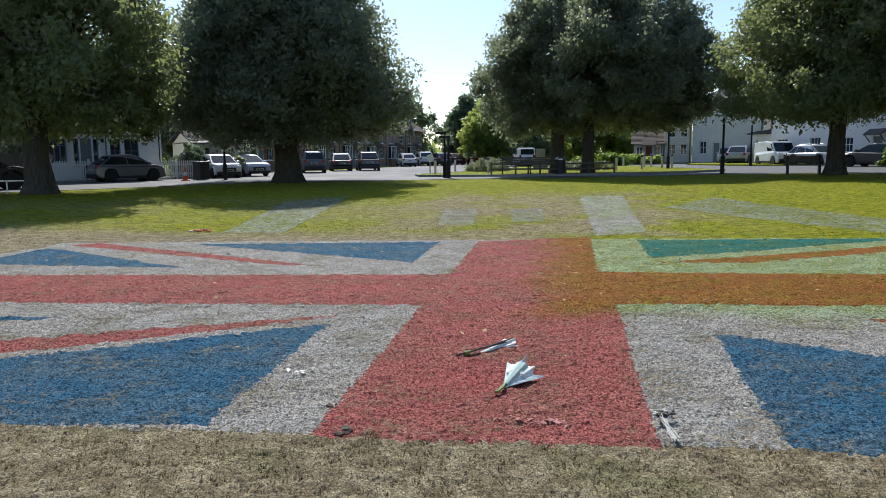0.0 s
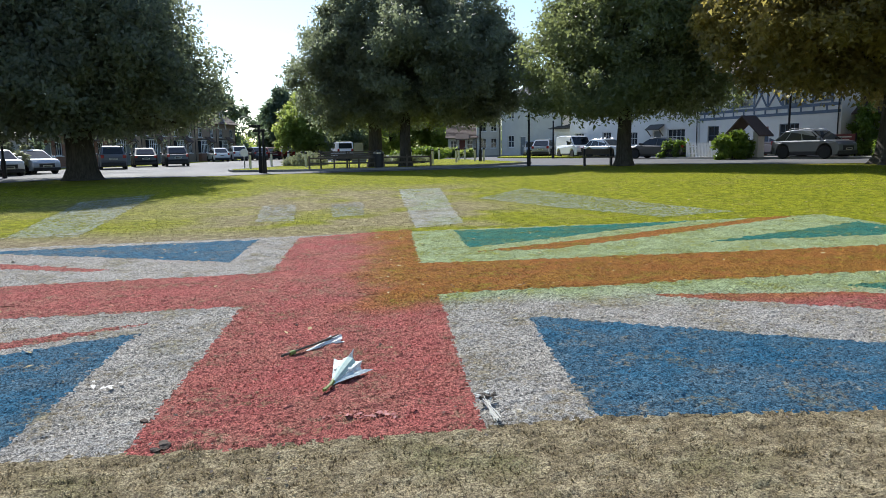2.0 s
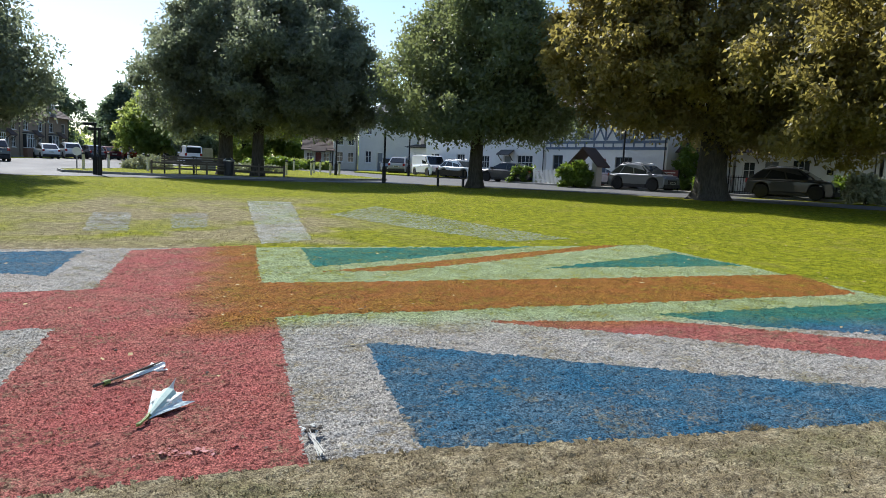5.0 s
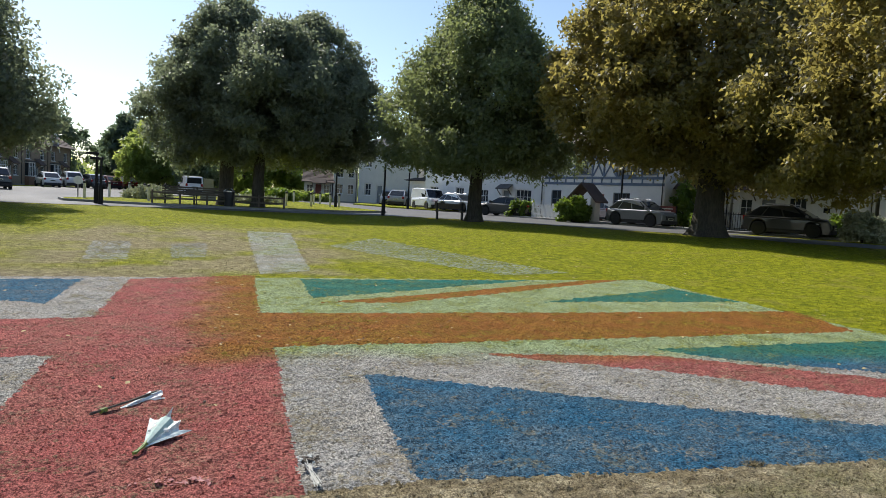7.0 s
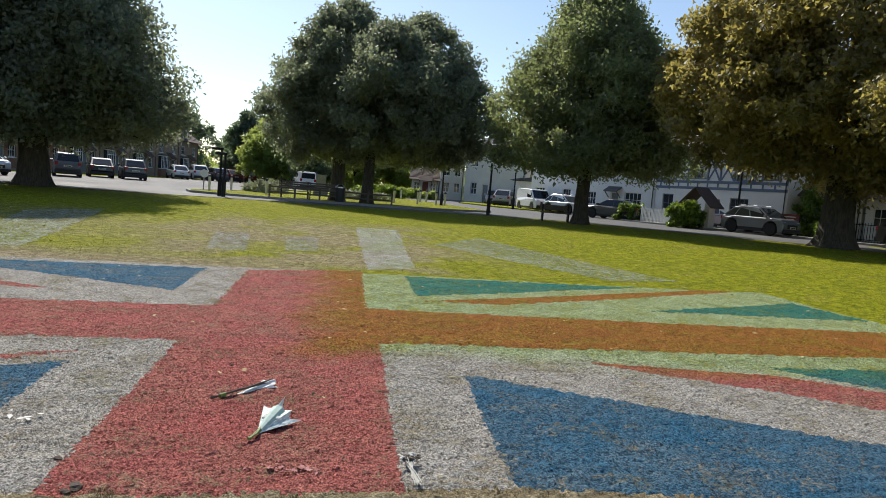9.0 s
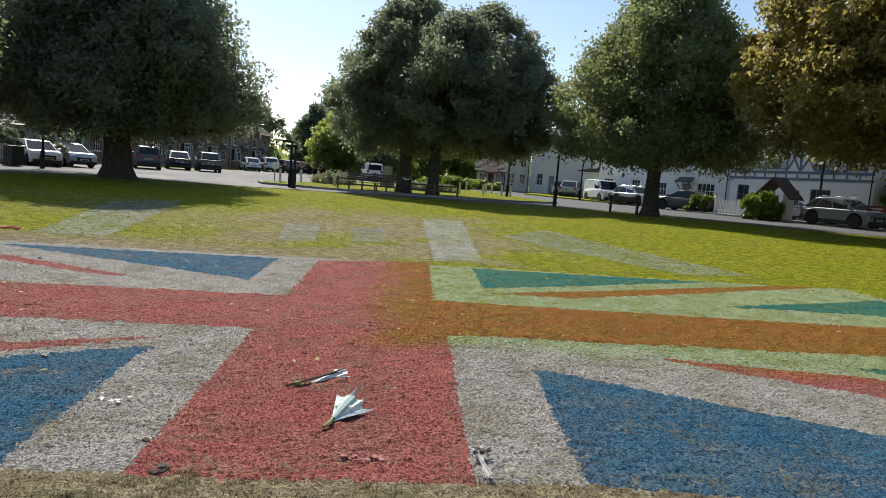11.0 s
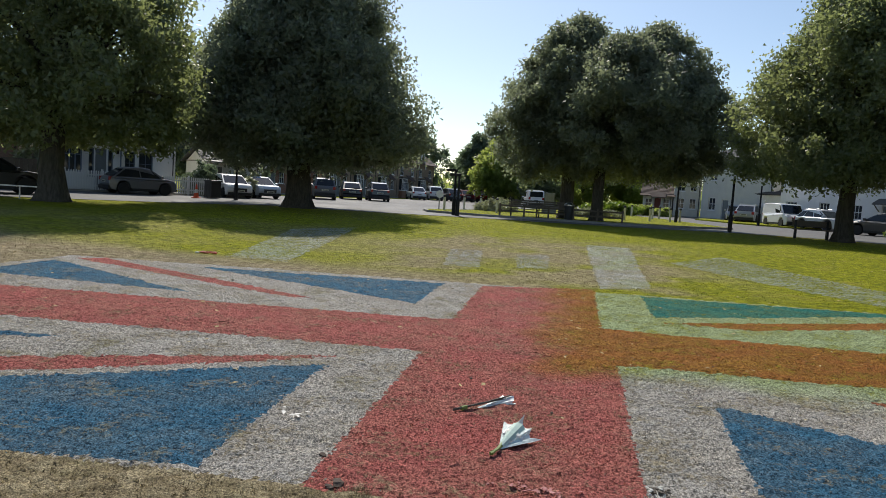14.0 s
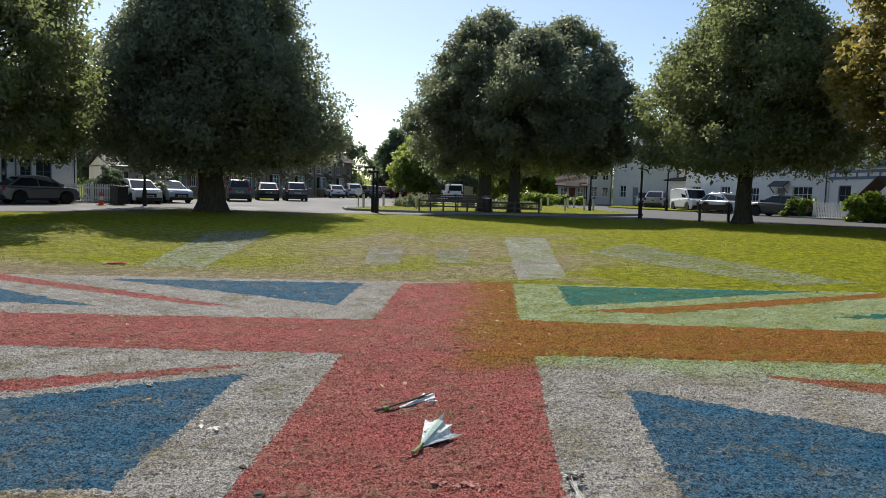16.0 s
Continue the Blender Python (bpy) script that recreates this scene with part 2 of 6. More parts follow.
M = dict(
    turf=turf("turf"),
    blade=turf("grass_blade", 0.5),
    red=painted("red_paint", (0.44, 0.126, 0.110), (0.335, 0.128, 0.034), 0.9),
    red_blade=painted("red_painted_blade", (0.44, 0.126, 0.110), (0.335, 0.128, 0.034), 0.9, share=0.5),
    white=painted("white_paint", (0.455, 0.43, 0.385), (0.37, 0.44, 0.235), 0.45),
    white_blade=painted("white_painted_blade", (0.455, 0.43, 0.385), (0.37, 0.44, 0.235), 0.45, share=0.5),
    blue=painted("blue_paint", (0.038, 0.148, 0.245), (0.025, 0.185, 0.16), 0.92),
    blue_blade=painted("blue_painted_blade", (0.038, 0.148, 0.245), (0.025, 0.185, 0.16), 0.92, share=0.5),
    faint=painted("faded_paint", (0.44, 0.43, 0.39), (0.38, 0.42, 0.29), 0.25),
    leaf=leafy("leaf_dark", (0.105, 0.12, 0.092), (0.135, 0.155, 0.11), (0.30, 0.34, 0.19), 0.48),
    leaf_lime=leafy("leaf_light", (0.095, 0.115, 0.072), (0.125, 0.15, 0.085), (0.34, 0.39, 0.14), 0.46),
    leaf_gold=leafy("leaf_turning", (0.078, 0.08, 0.05), (0.25, 0.20, 0.06), (0.50, 0.42, 0.11), 0.47, 0.3, 0.46),
    leaf_far=leafy("leaf_far", (0.075, 0.11, 0.03), (0.12, 0.17, 0.045), (0.50, 0.58, 0.14), 0.55, 0.12),
    conifer=leafy("leaf_conifer", (0.06, 0.085, 0.06), (0.08, 0.11, 0.07), (0.18, 0.24, 0.13), 0.45, 0.12),
    hedge=leafy("leaf_hedge", (0.06, 0.11, 0.02), (0.16, 0.24, 0.03), (0.30, 0.42, 0.04), 0.3, 0.9),
    pale=leafy("leaf_pale", (0.24, 0.26, 0.16), (0.42, 0.42, 0.30), (0.4, 0.42, 0.2), 0.25, 1.5),
    bark=barky("bark", (0.10, 0.085, 0.065)),
    asphalt=asphalt("asphalt", (0.08, 0.078, 0.076)),
    paving=plain("paving", (0.30, 0.285, 0.26), 0.75, grain=20),
    kerb=plain("kerb_stone", (0.28, 0.27, 0.25), 0.8, grain=40),
    render=plain("white_render", (0.78, 0.77, 0.74), 0.85, grain=18, vary=0.06, relief=0.1),
    cream=plain("cream_render", (0.62, 0.60, 0.53), 0.85, grain=18, vary=0.08, relief=0.1),
    brick=brickwork("brick", (0.20, 0.09, 0.055), (0.30, 0.16, 0.10), (0.24, 0.18, 0.14)),
    brick_buff=brickwork("brick_buff", (0.26, 0.19, 0.13), (0.34, 0.26, 0.19), (0.28, 0.24, 0.2)),
    tile=plain("roof_tile", (0.09, 0.06, 0.048), 0.85, grain=25, vary=0.35, relief=0.4, island=True),
    slate=plain("roof_slate", (0.085, 0.082, 0.08), 0.7, grain=25, vary=0.35, relief=0.4, island=True),
    frame=plain("white_joinery", (0.75, 0.75, 0.73), 0.45, grain=30, vary=0.05, relief=0.0),
    bluegrey=plain("blue_grey_joinery", (0.13, 0.17, 0.22), 0.5, grain=30, vary=0.1, relief=0.0),
    glass=glassy("window_glass"),
    carglass=glassy("car_glass", (0.010, 0.012, 0.014), 0.05, 0.0),
    timber=plain("painted_timber", (0.12, 0.16, 0.23), 0.6, grain=25, vary=0.2),
    dark=plain("black_iron", (0.018, 0.018, 0.02), 0.45, 0.6, grain=40, vary=0.2),
    wood=plain("weathered_wood", (0.12, 0.095, 0.07), 0.8, grain=30, vary=0.3, relief=0.4),
    tyre=plain("rubber", (0.018, 0.018, 0.018), 0.85, grain=60, vary=0.2),
    alloy=plain("alloy", (0.42, 0.42, 0.43), 0.35, 0.8, grain=20, vary=0.1, relief=0.0),
    lamp=plain("lamp_lens", (0.75, 0.76, 0.78), 0.12, 0.2, grain=15, vary=0.1, relief=0.0),
    redlamp=plain("red_lens", (0.30, 0.012, 0.012), 0.2, grain=15, vary=0.15, relief=0.0),
    plate=plain("plate", (0.72, 0.70, 0.55), 0.4, grain=15, vary=0.05, relief=0.0),
    trim=plain("black_plastic", (0.022, 0.022, 0.024), 0.55, grain=40, vary=0.2),
    orange=plain("orange_plastic", (0.75, 0.10, 0.03), 0.5, grain=25, vary=0.12),
    whiteplastic=plain("white_plastic", (0.8, 0.8, 0.78), 0.45, grain=25, vary=0.08),
    door=plain("painted_door", (0.16, 0.18, 0.19), 0.5, grain=25, vary=0.12),
    reddoor=plain("dark_red_door", (0.16, 0.035, 0.03), 0.5, grain=25, vary=0.15),
)


# ---- shapes ----
def part(name, bm, material, parent=None, label="", smooth=False):
    """Links a bmesh as one mesh object under a thing, or at top level."""
    me = bpy.data.meshes.new(name)
    bm.to_mesh(me)
    bm.free()
    me.materials.append(material)
    if smooth:
        me.polygons.foreach_set("use_smooth", [True] * len(me.polygons))
    ob = new(name, me)
    if parent is not None:
        ob.parent = parent
    if label:
        ob["label"] = label
    return ob


def raw(name, verts, faces, material, parent=None):
    """The same from arrays."""
    me = bpy.data.meshes.new(name)
    verts, faces = np.asarray(verts, np.float32), np.asarray(faces, np.int32)
    n, k = faces.shape
    me.vertices.add(len(verts))
    me.vertices.foreach_set("co", verts.ravel())
    me.loops.add(n * k)
    me.loops.foreach_set("vertex_index", faces.ravel())
    me.polygons.add(n)
    me.polygons.foreach_set("loop_start", np.arange(0, n * k, k, dtype=np.int32))
    me.update(calc_edges=True)
    me.materials.append(material)
    ob = new(name, me)
    if parent is not None:
        ob.parent = parent
    return ob


def thing(name, m, label, category, group="", kind=""):
    ob = new(name)
    ob.empty_display_size = 0.3
    ob.matrix_basis = m
    return tagged(ob, label, category, group, kind)


def box(bm, x0, x1, y0, y1, z0, z1, bevel=0.0, m=None):
    made = bmesh.ops.create_cube(bm, size=1.0)["verts"]
    bmesh.ops.transform(bm, verts=made, matrix=Matrix.Translation(((x0 + x1) / 2, (y0 + y1) / 2, (z0 + z1) / 2)) @ Matrix.Diagonal((abs(x1 - x0), abs(y1 - y0), abs(z1 - z0), 1)))
    if bevel:
        edges = {e for v in made for e in v.link_edges}
        out = bmesh.ops.bevel(bm, geom=list(edges), offset=bevel, segments=2, profile=0.6, affect="EDGES")
        made = list({v for f in out["faces"] for v in f.verts} | {v for v in made if v.is_valid})
    if m is not None:
        bmesh.ops.transform(bm, verts=made, matrix=m)
    return bm


def boxed(*a, **k):
    return box(bmesh.new(), *a, **k)


def tube(bm, points, radii, sides=8):
    """A tapered tube along points."""
    rings = []
    for i, p in enumerate(points):
        p = Vector(p)
        d = (Vector(points[min(i + 1, len(points) - 1)]) - Vector(points[max(i - 1, 0)])).normalized()
        a = d.orthogonal().normalized() if abs(d.z) < 0.9 else Vector((1, 0, 0)).cross(d).normalized()
        b = d.cross(a)
        rings.append([bm.verts.new(p + radii[i] * (math.cos(q) * a + math.sin(q) * b)) for q in (2 * math.pi * k / sides for k in range(sides))])
    for r, s in zip(rings, rings[1:]):
        best = min(range(sides), key=lambda o: (r[0].co - s[o].co).length)
        for k in range(sides):
            bm.faces.new((r[k], r[(k + 1) % sides], s[(k + 1 + best) % sides], s[(k + best) % sides]))
    bm.faces.new(rings[0][::-1])
    bm.faces.new(rings[-1])
    bmesh.ops.recalc_face_normals(bm, faces=bm.faces)
    return bm


def lathe(bm, profile, sides=16):
    """A turned shape: profile of (radius, z)."""
    return tube(bm, [(0, 0, z) for _, z in profile], [r for r, _ in profile], sides)


def soft(v, k):
    return k * np.logaddexp(0, np.asarray(v, float) / k)


NEAR_EYE, FAR_SCALE = (0.45, 2.0, 1.58), 0.8     # the plan beyond the lawn is drawn 1 : 0.8


def far(x, y):
    """A place of the plan in the world."""
    dx, dy = x - NEAR_EYE[0], y - NEAR_EYE[1]
    r = math.hypot(dx, dy)
    if r < 32:
        return x, y
    a = 1.021 * math.atan2(dx, dy)
    r *= FAR_SCALE * 0.985
    return NEAR_EYE[0] + r * math.sin(a), NEAR_EYE[1] + r * math.cos(a)


def slope(x, y):
    return 0.012 * np.minimum(soft(x - 2, 2), 45) + 0.005 * np.minimum(soft(y - 15, 3), 110)


def gz(x, y):
    """The height of the ground: level under the flag, then a gentle rise to the roads."""
    x, y = np.asarray(x, float), np.asarray(y, float)
    dx, dy = x - NEAR_EYE[0], y - NEAR_EYE[1]
    w = np.clip((np.hypot(dx, dy) - 14) / 13, 0, 1)
    w = w * w * (3 - 2 * w)
    rise = (1 - FAR_SCALE) * NEAR_EYE[2] + FAR_SCALE * slope(NEAR_EYE[0] + dx / FAR_SCALE, NEAR_EYE[1] + dy / FAR_SCALE)
    return (1 - w) * slope(x, y) + w * (rise + 0.0024 * np.minimum(np.hypot(dx, dy), 150))


def on(x, y, turn=0.0, up=0.0):
    x, y = far(x, y)
    return pose(x, y, float(gz(x, y)) + up, 0, 0, turn)


def drape(name, outline, up, material, thick=0.0, parent=None, step=3.0):
    """A flat area that follows the ground, up metres over it, with sides thick metres deep."""
    outline = [far(x, y) for x, y in outline]
    bm = bmesh.new()
    bm.faces.new([bm.verts.new((x, y, 0)) for x, y in outline])
    xs, ys = [p[0] for p in outline], [p[1] for p in outline]
    cuts = [((x, 0, 0), (1, 0, 0)) for x in np.arange(math.floor(min(xs)), max(xs), step) if -9 < x < 20] + [((0, y, 0), (0, 1, 0)) for y in np.arange(math.floor(min(ys)), max(ys), 8.0)]
    for co, no in cuts:
        bmesh.ops.bisect_plane(bm, geom=bm.verts[:] + bm.edges[:] + bm.faces[:], plane_co=co, plane_no=no)
    bmesh.ops.triangulate(bm, faces=bm.faces[:])
    for v in bm.verts:
        v.co.z = float(gz(v.co.x, v.co.y)) + up
    for f in bm.faces:
        f.normal_update()
        if f.normal.z < 0:
            f.normal_flip()
    if thick:
        rim = [e for e in bm.edges if e.is_boundary]
        low = bmesh.ops.extrude_edge_only(bm, edges=rim)["geom"]
        for v in low:
            if isinstance(v, bmesh.types.BMVert):
                v.co.z -= thick
    return part(name, bm, material, parent)

# ---- ground ----
rng = np.random.default_rng(7)


def graded(stops):
    """Coordinates in even steps between stops of (start, step)."""
    out = []
    for (a, s), (b, _) in zip(stops, stops[1:]):
        out += list(np.linspace(a, b, max(1, round((b - a) / s)), endpoint=False))
    return np.array(out + [stops[-1][0]])


gx = graded([(-1500, 400), (-300, 60), (-60, 1.5), (-14, 0.5), (14, 1.5), (60, 60), (300, 400), (1500, 1)])
gy = graded([(-800, 300), (-50, 10), (0, 0.5), (18, 1), (36, 2), (70, 6), (130, 60), (400, 300), (2500, 1)])
X, Y = np.meshgrid(gx, gy)
verts = np.stack([X.ravel(), Y.ravel(), gz(X, Y).ravel()], 1)
i = (np.arange(len(gy) - 1)[:, None] * len(gx) + np.arange(len(gx) - 1)).ravel()
ground = tagged(raw("ground", verts, np.stack([i, i + 1, i + 1 + len(gx), i + len(gx)], 1), M["turf"]),
                "village green turf, dry and worn in front, lush beyond", "lawn", kind="structure")

# ---- roads and islands ----
green_edge = [(-58, 2), (-42, 14), (-32, 25), (-25.3, 33.2), (-21, 38.5), (-17.6, 44.6), (-14, 44.6), (-11, 45.4), (-7, 47.3), (-3, 48.4), (2, 49.2), (6.5, 49.9),
              (11.5, 50.8), (16.5, 49.2), (20.5, 45.2), (24.6, 40.6), (28.3, 38.2), (29.6, 33.2), (33.5, 27.5), (42, 20), (56, 8)]
outer_edge = [(76, 20), (62, 38), (48, 48), (41, 56), (34, 68), (28, 84), (22, 96), (13, 99), (8, 110), (2, 190), (-12, 190), (-20, 116), (-24, 80), (-33, 57), (-37, 46), (-48, 36), (-75, 18)]
tagged(drape("road", green_edge + outer_edge, 0.02, M["asphalt"]), "grey sunlit asphalt road round the green", "road", kind="structure")
island_shape = [(-9.6, 52.4), (-6, 51.7), (-3, 51.7), (3, 52.2), (8, 53.6), (12.6, 56.8), (11.8, 62), (9.6, 76), (7, 84), (0, 90), (-3.6, 84), (-5.4, 72), (-8.4, 60), (-10.4, 55)]
tagged(drape("island", island_shape, 0.13, M["turf"]), "grass traffic island with bollards and two trees", "traffic island", kind="structure")
ring = [Vector(far(x, y)) for x, y in island_shape]
mid = sum(ring, Vector((0, 0))) / len(ring)
kerb = thing("kerb", pose(0, 0, 0), "pale stone kerb round the grass island", "kerb", kind="structure")
for a, b in zip(ring, ring[1:] + ring[:1]):
    n = max(1, round((b - a).length / 0.92))
    for k in range(n):
        p, q = a.lerp(b, k / n), a.lerp(b, (k + 0.985) / n)
        d = (q - p).normalized()
        side = Vector((-d.y, d.x)) if (mid - p).dot(Vector((-d.y, d.x))) > 0 else Vector((d.y, -d.x))
        bm = bmesh.new()
        low, high = [], []
        for c in (p, q, q + side * 0.13, p + side * 0.13):
            z = float(gz(c.x, c.y))
            low.append(bm.verts.new((c.x, c.y, z)))
            high.append(bm.verts.new((c.x, c.y, z + 0.145)))
        bm.faces.new(high), bm.faces.new(low[::-1])
        for j in range(4):
            bm.faces.new((low[j], low[(j + 1) % 4], high[(j + 1) % 4], high[j]))
        bmesh.ops.recalc_face_normals(bm, faces=bm.faces)
        part("kerb_stone", bm, M["kerb"], kerb)
right_walk = [(24.5, 60.5), (25.6, 57.2), (30, 48.6), (34.6, 42), (39, 35.5), (46, 27), (56, 18), (57.2, 19.5), (47.6, 28), (40.6, 36.5), (36.2, 43), (31.6, 49.6), (27.4, 58), (26.2, 61.2)]
tagged(drape("pavement", right_walk, 0.12, M["paving"], 0.12), "pale pavement in front of the white cottages", "pavement", kind="structure")
left_walk = [(-24.5, 56.5), (-29.2, 50), (-33.5, 42.5), (-40, 34.6), (-52, 24), (-55, 28), (-43, 38), (-36, 46), (-31.5, 53.5), (-27, 58)]
tagged(drape("pavement", left_walk, 0.12, M["paving"], 0.12), "pale pavement in front of the fenced houses", "pavement", kind="structure")
far_verge = [(17.2, 76), (20.8, 70.5), (23.6, 71.5), (21, 84), (16.6, 90), (14.6, 84)]
tagged(drape("verge", far_verge, 0.12, M["turf"], 0.12), "dry grass verge before the cream building", "verge", kind="structure")

# ---- the flag painted on the turf ----
RED_V = [(-0.96, 5.41), (0.93, 5.51), (1, 9.15), (0.94, 11.22), (1.02, 15.43), (-1.05, 14.53), (-1.02, 10.82), (-1.01, 8.9)]
RED_H = [(-8.97, 8.05), (-5.85, 8.51), (-1.01, 8.9), (1, 9.15), (9.29, 9.52), (9.85, 11.25), (0.94, 11.22), (-1.02, 10.82), (-7.43, 10.21), (-8.96, 9.99)]
OUTLINE = [(-8.94, 4.89), (-2.88, 5.33), (1.59, 5.57), (4.86, 5.34), (9.59, 5.07), (9.54, 9.52), (9.66, 12.08), (9.55, 15.28), (1.85, 15.13), (-1.84, 14.74), (-8.95, 13.73)]
PIECES = [
    ("red_cross", "red", [RED_V, RED_H]),
    ("blue_triangle", "blue", [[(1.84, 14.94), (1.8, 12.56), (6.71, 15.19)]]),
    ("blue_triangle", "blue", [[(5.57, 12.24), (9.39, 14), (9.61, 12.26)]]),
    ("blue_triangle", "blue", [[(5.31, 8.74), (9.3, 8.88), (9.5, 6.2), (7.18, 7.44), (6.04, 8.03)]]),
    ("blue_triangle", "blue", [[(1.72, 7.99), (1.59, 5.56), (4.89, 5.34), (6.73, 5.25), (5.56, 5.91)]]),
    ("blue_triangle", "blue", [[(-6.3, 13.75), (-1.75, 14.39), (-1.74, 11.9)]]),
    ("blue_triangle", "blue", [[(-8.68, 11.1), (-8.68, 12.97), (-4.91, 11.03)]]),
    ("blue_triangle", "blue", [[(-1.72, 7.98), (-1.62, 5.48), (-2.88, 5.33), (-6.75, 5.01), (-3.99, 6.52)]]),
    ("blue_triangle", "blue", [[(-4.4, 7.93), (-9.01, 7.6), (-8.96, 5.83)]]),
    ("red_diagonal", "red", [[(1.89, 12.13), (8.1, 15.26), (8.94, 15.25), (3.09, 12.13)]]),
    ("red_diagonal", "red", [[(3.14, 8.68), (5.27, 8.38), (6.93, 7.22), (9.5, 5.75), (9.5, 5.2), (6.27, 6.65), (4.72, 7.78), (3.72, 8.32)]]),
    ("red_diagonal", "red", [[(-8.63, 13.41), (-8.25, 13.79), (-3.17, 11.52), (-3.74, 11.49)]]),
    ("red_diagonal", "red", [[(-1.72, 8.36), (-4.45, 7.01), (-8.85, 5.04), (-8.44, 4.65), (-4.11, 6.65), (-2.31, 7.82)]]),
    ("white_field", "white", [OUTLINE]),
]
OLD_MARKS = [[(1.11, 24.66), (2.48, 24.55), (2.21, 16.4), (1.14, 15.69)], [(-7.96, 22.2), (-6.53, 24.4), (-5.4, 15.56), (-6.6, 14.7)], [(-2.72, 21.0), (-1.85, 21.2), (-1.5, 17.7), (-2.34, 17.6)],
             [(-0.86, 20.9), (0.01, 21.4), (0.07, 18.5), (-0.67, 18.2)], [(3.27, 21.4), (5.05, 23.6), (8.3, 16.5), (6.5, 16.1)]]


def inside(x, y, poly):
    hit = np.zeros(x.shape, bool)
    for (x0, y0), (x1, y1) in zip(poly, poly[1:] + poly[:1]):
        if y0 != y1:
            hit ^= ((y0 > y) != (y1 > y)) & (x < (x1 - x0) * (y - y0) / (y1 - y0) + x0)
    return hit


def wobble(x, y, k):
    return 0.007 * (np.sin(2.3 * x + 1.7 * y + k) + np.sin(5.1 * x - 3.9 * y + 2 * k) * 0.6 + np.sin(11.3 * y + 7.7 * x + k) * 0.35)


def piece_at(x, y, fuzz=0.011):
    """Which piece of the flag covers a place; -1 for none, 100 for an old faded mark."""
    px, py = x + wobble(x, y, 0.3) + rng.normal(0, fuzz, x.shape), y + wobble(y, x, 1.9) + rng.normal(0, fuzz, x.shape)
    got = np.full(x.shape, -1)
    for poly in OLD_MARKS:
        got[inside(px, py, poly)] = 100
    for k in range(len(PIECES) - 1, -1, -1):
        for poly in PIECES[k][2]:
            got[inside(px, py, poly)] = k
    return got


relief_waves = [(0.0035, *rng.normal(0, 2 * math.pi / w, 2), rng.uniform(0, 6.28)) for w in (0.5, 0.34, 0.22, 0.17, 0.13, 0.11, 0.09, 0.08)]


def turf_relief(x, y):
    """Small hummocks in the turf, metres."""
    h = sum(a * np.sin(u * x + v * y + c) for a, u, v, c in relief_waves)
    return np.clip(h + 0.006, 0, 0.03) + rng.random(np.shape(x)) * 0.006


def cells(x0, x1, y0, y1, s):
    """A sheet of small uneven cells: corner places, and for each cell its corners and middle."""
    nx, ny = round((x1 - x0) / s) + 1, round((y1 - y0) / s) + 1
    cx, cy = np.meshgrid(np.linspace(x0, x1, nx), np.linspace(y0, y1, ny))
    cx, cy = cx + rng.uniform(-0.33, 0.33, cx.shape) * s, cy + rng.uniform(-0.33, 0.33, cy.shape) * s
    cz = gz(cx, cy) + ((0.008 + turf_relief(cx, cy)) * np.clip((cy - 2.6) / 0.9, 0.1, 1) if s < 0.048 else 0.006)
    j = (np.arange(ny - 1)[:, None] * nx + np.arange(nx - 1)).ravel()
    quad = np.stack([j, j + 1, j + 1 + nx, j + nx], 1)
    co = np.stack([cx.ravel(), cy.ravel(), cz.ravel()], 1)
    return co, quad, co[quad].mean(1)


def blades(x, y, height, width):
    """Upright tufts of turf, three leaning blades each."""
    n = len(x)
    out = []
    for k in range(3):
        a, lean = rng.uniform(0, 2 * math.pi, n), rng.uniform(0.3, 1.3, n)
        h, w = height * rng.uniform(0.5, 1.3, n), width * rng.uniform(0.6, 1.3, n)
        z = gz(x, y) + 0.006
        bx, by = np.cos(a), np.sin(a)
        out.append(np.stack([np.stack([x - by * w, y + bx * w, z], 1), np.stack([x + by * w, y - bx * w, z], 1),
                             np.stack([x + bx * h * lean, y + by * h * lean, z + h], 1)], 1))
    return np.concatenate(out)


sheets = [cells(-9.2, 10.1, 4.55, 9.3, 0.0245), cells(-9.2, 10.1, 9.27, 15.6, 0.035), cells(-8.2, 10.0, 14.2, 25.4, 0.05), cells(-7, 8, 2.6, 4.57, 0.04)]
tx, ty = [], []
for spread, n in ((3.5, 55000), (8.0, 85000)):
    tx.append(rng.normal(0.4, spread, n)), ty.append(rng.normal(6.5, spread * 0.7, n))
tx, ty = np.concatenate(tx), np.concatenate(ty)
tuft_kind = piece_at(tx, ty, 0.02)
sheet_kind = [piece_at(mids[:, 0], mids[:, 1]) for _, _, mids in sheets]
for n in (0, 1, 3):
    sheet_kind[n][sheet_kind[n] == 100] = -1
sheet_kind[2][sheet_kind[2] != 100] = -2
m2 = sheets[2][2]
chance = np.full(len(m2), 0.5)
for poly, share in zip(OLD_MARKS, (0.9, 0.72, 0.62, 0.6, 0.62)):
    chance[inside(m2[:, 0], m2[:, 1], poly)] = share
sheet_kind[2][rng.random(len(m2)) > chance] = -2


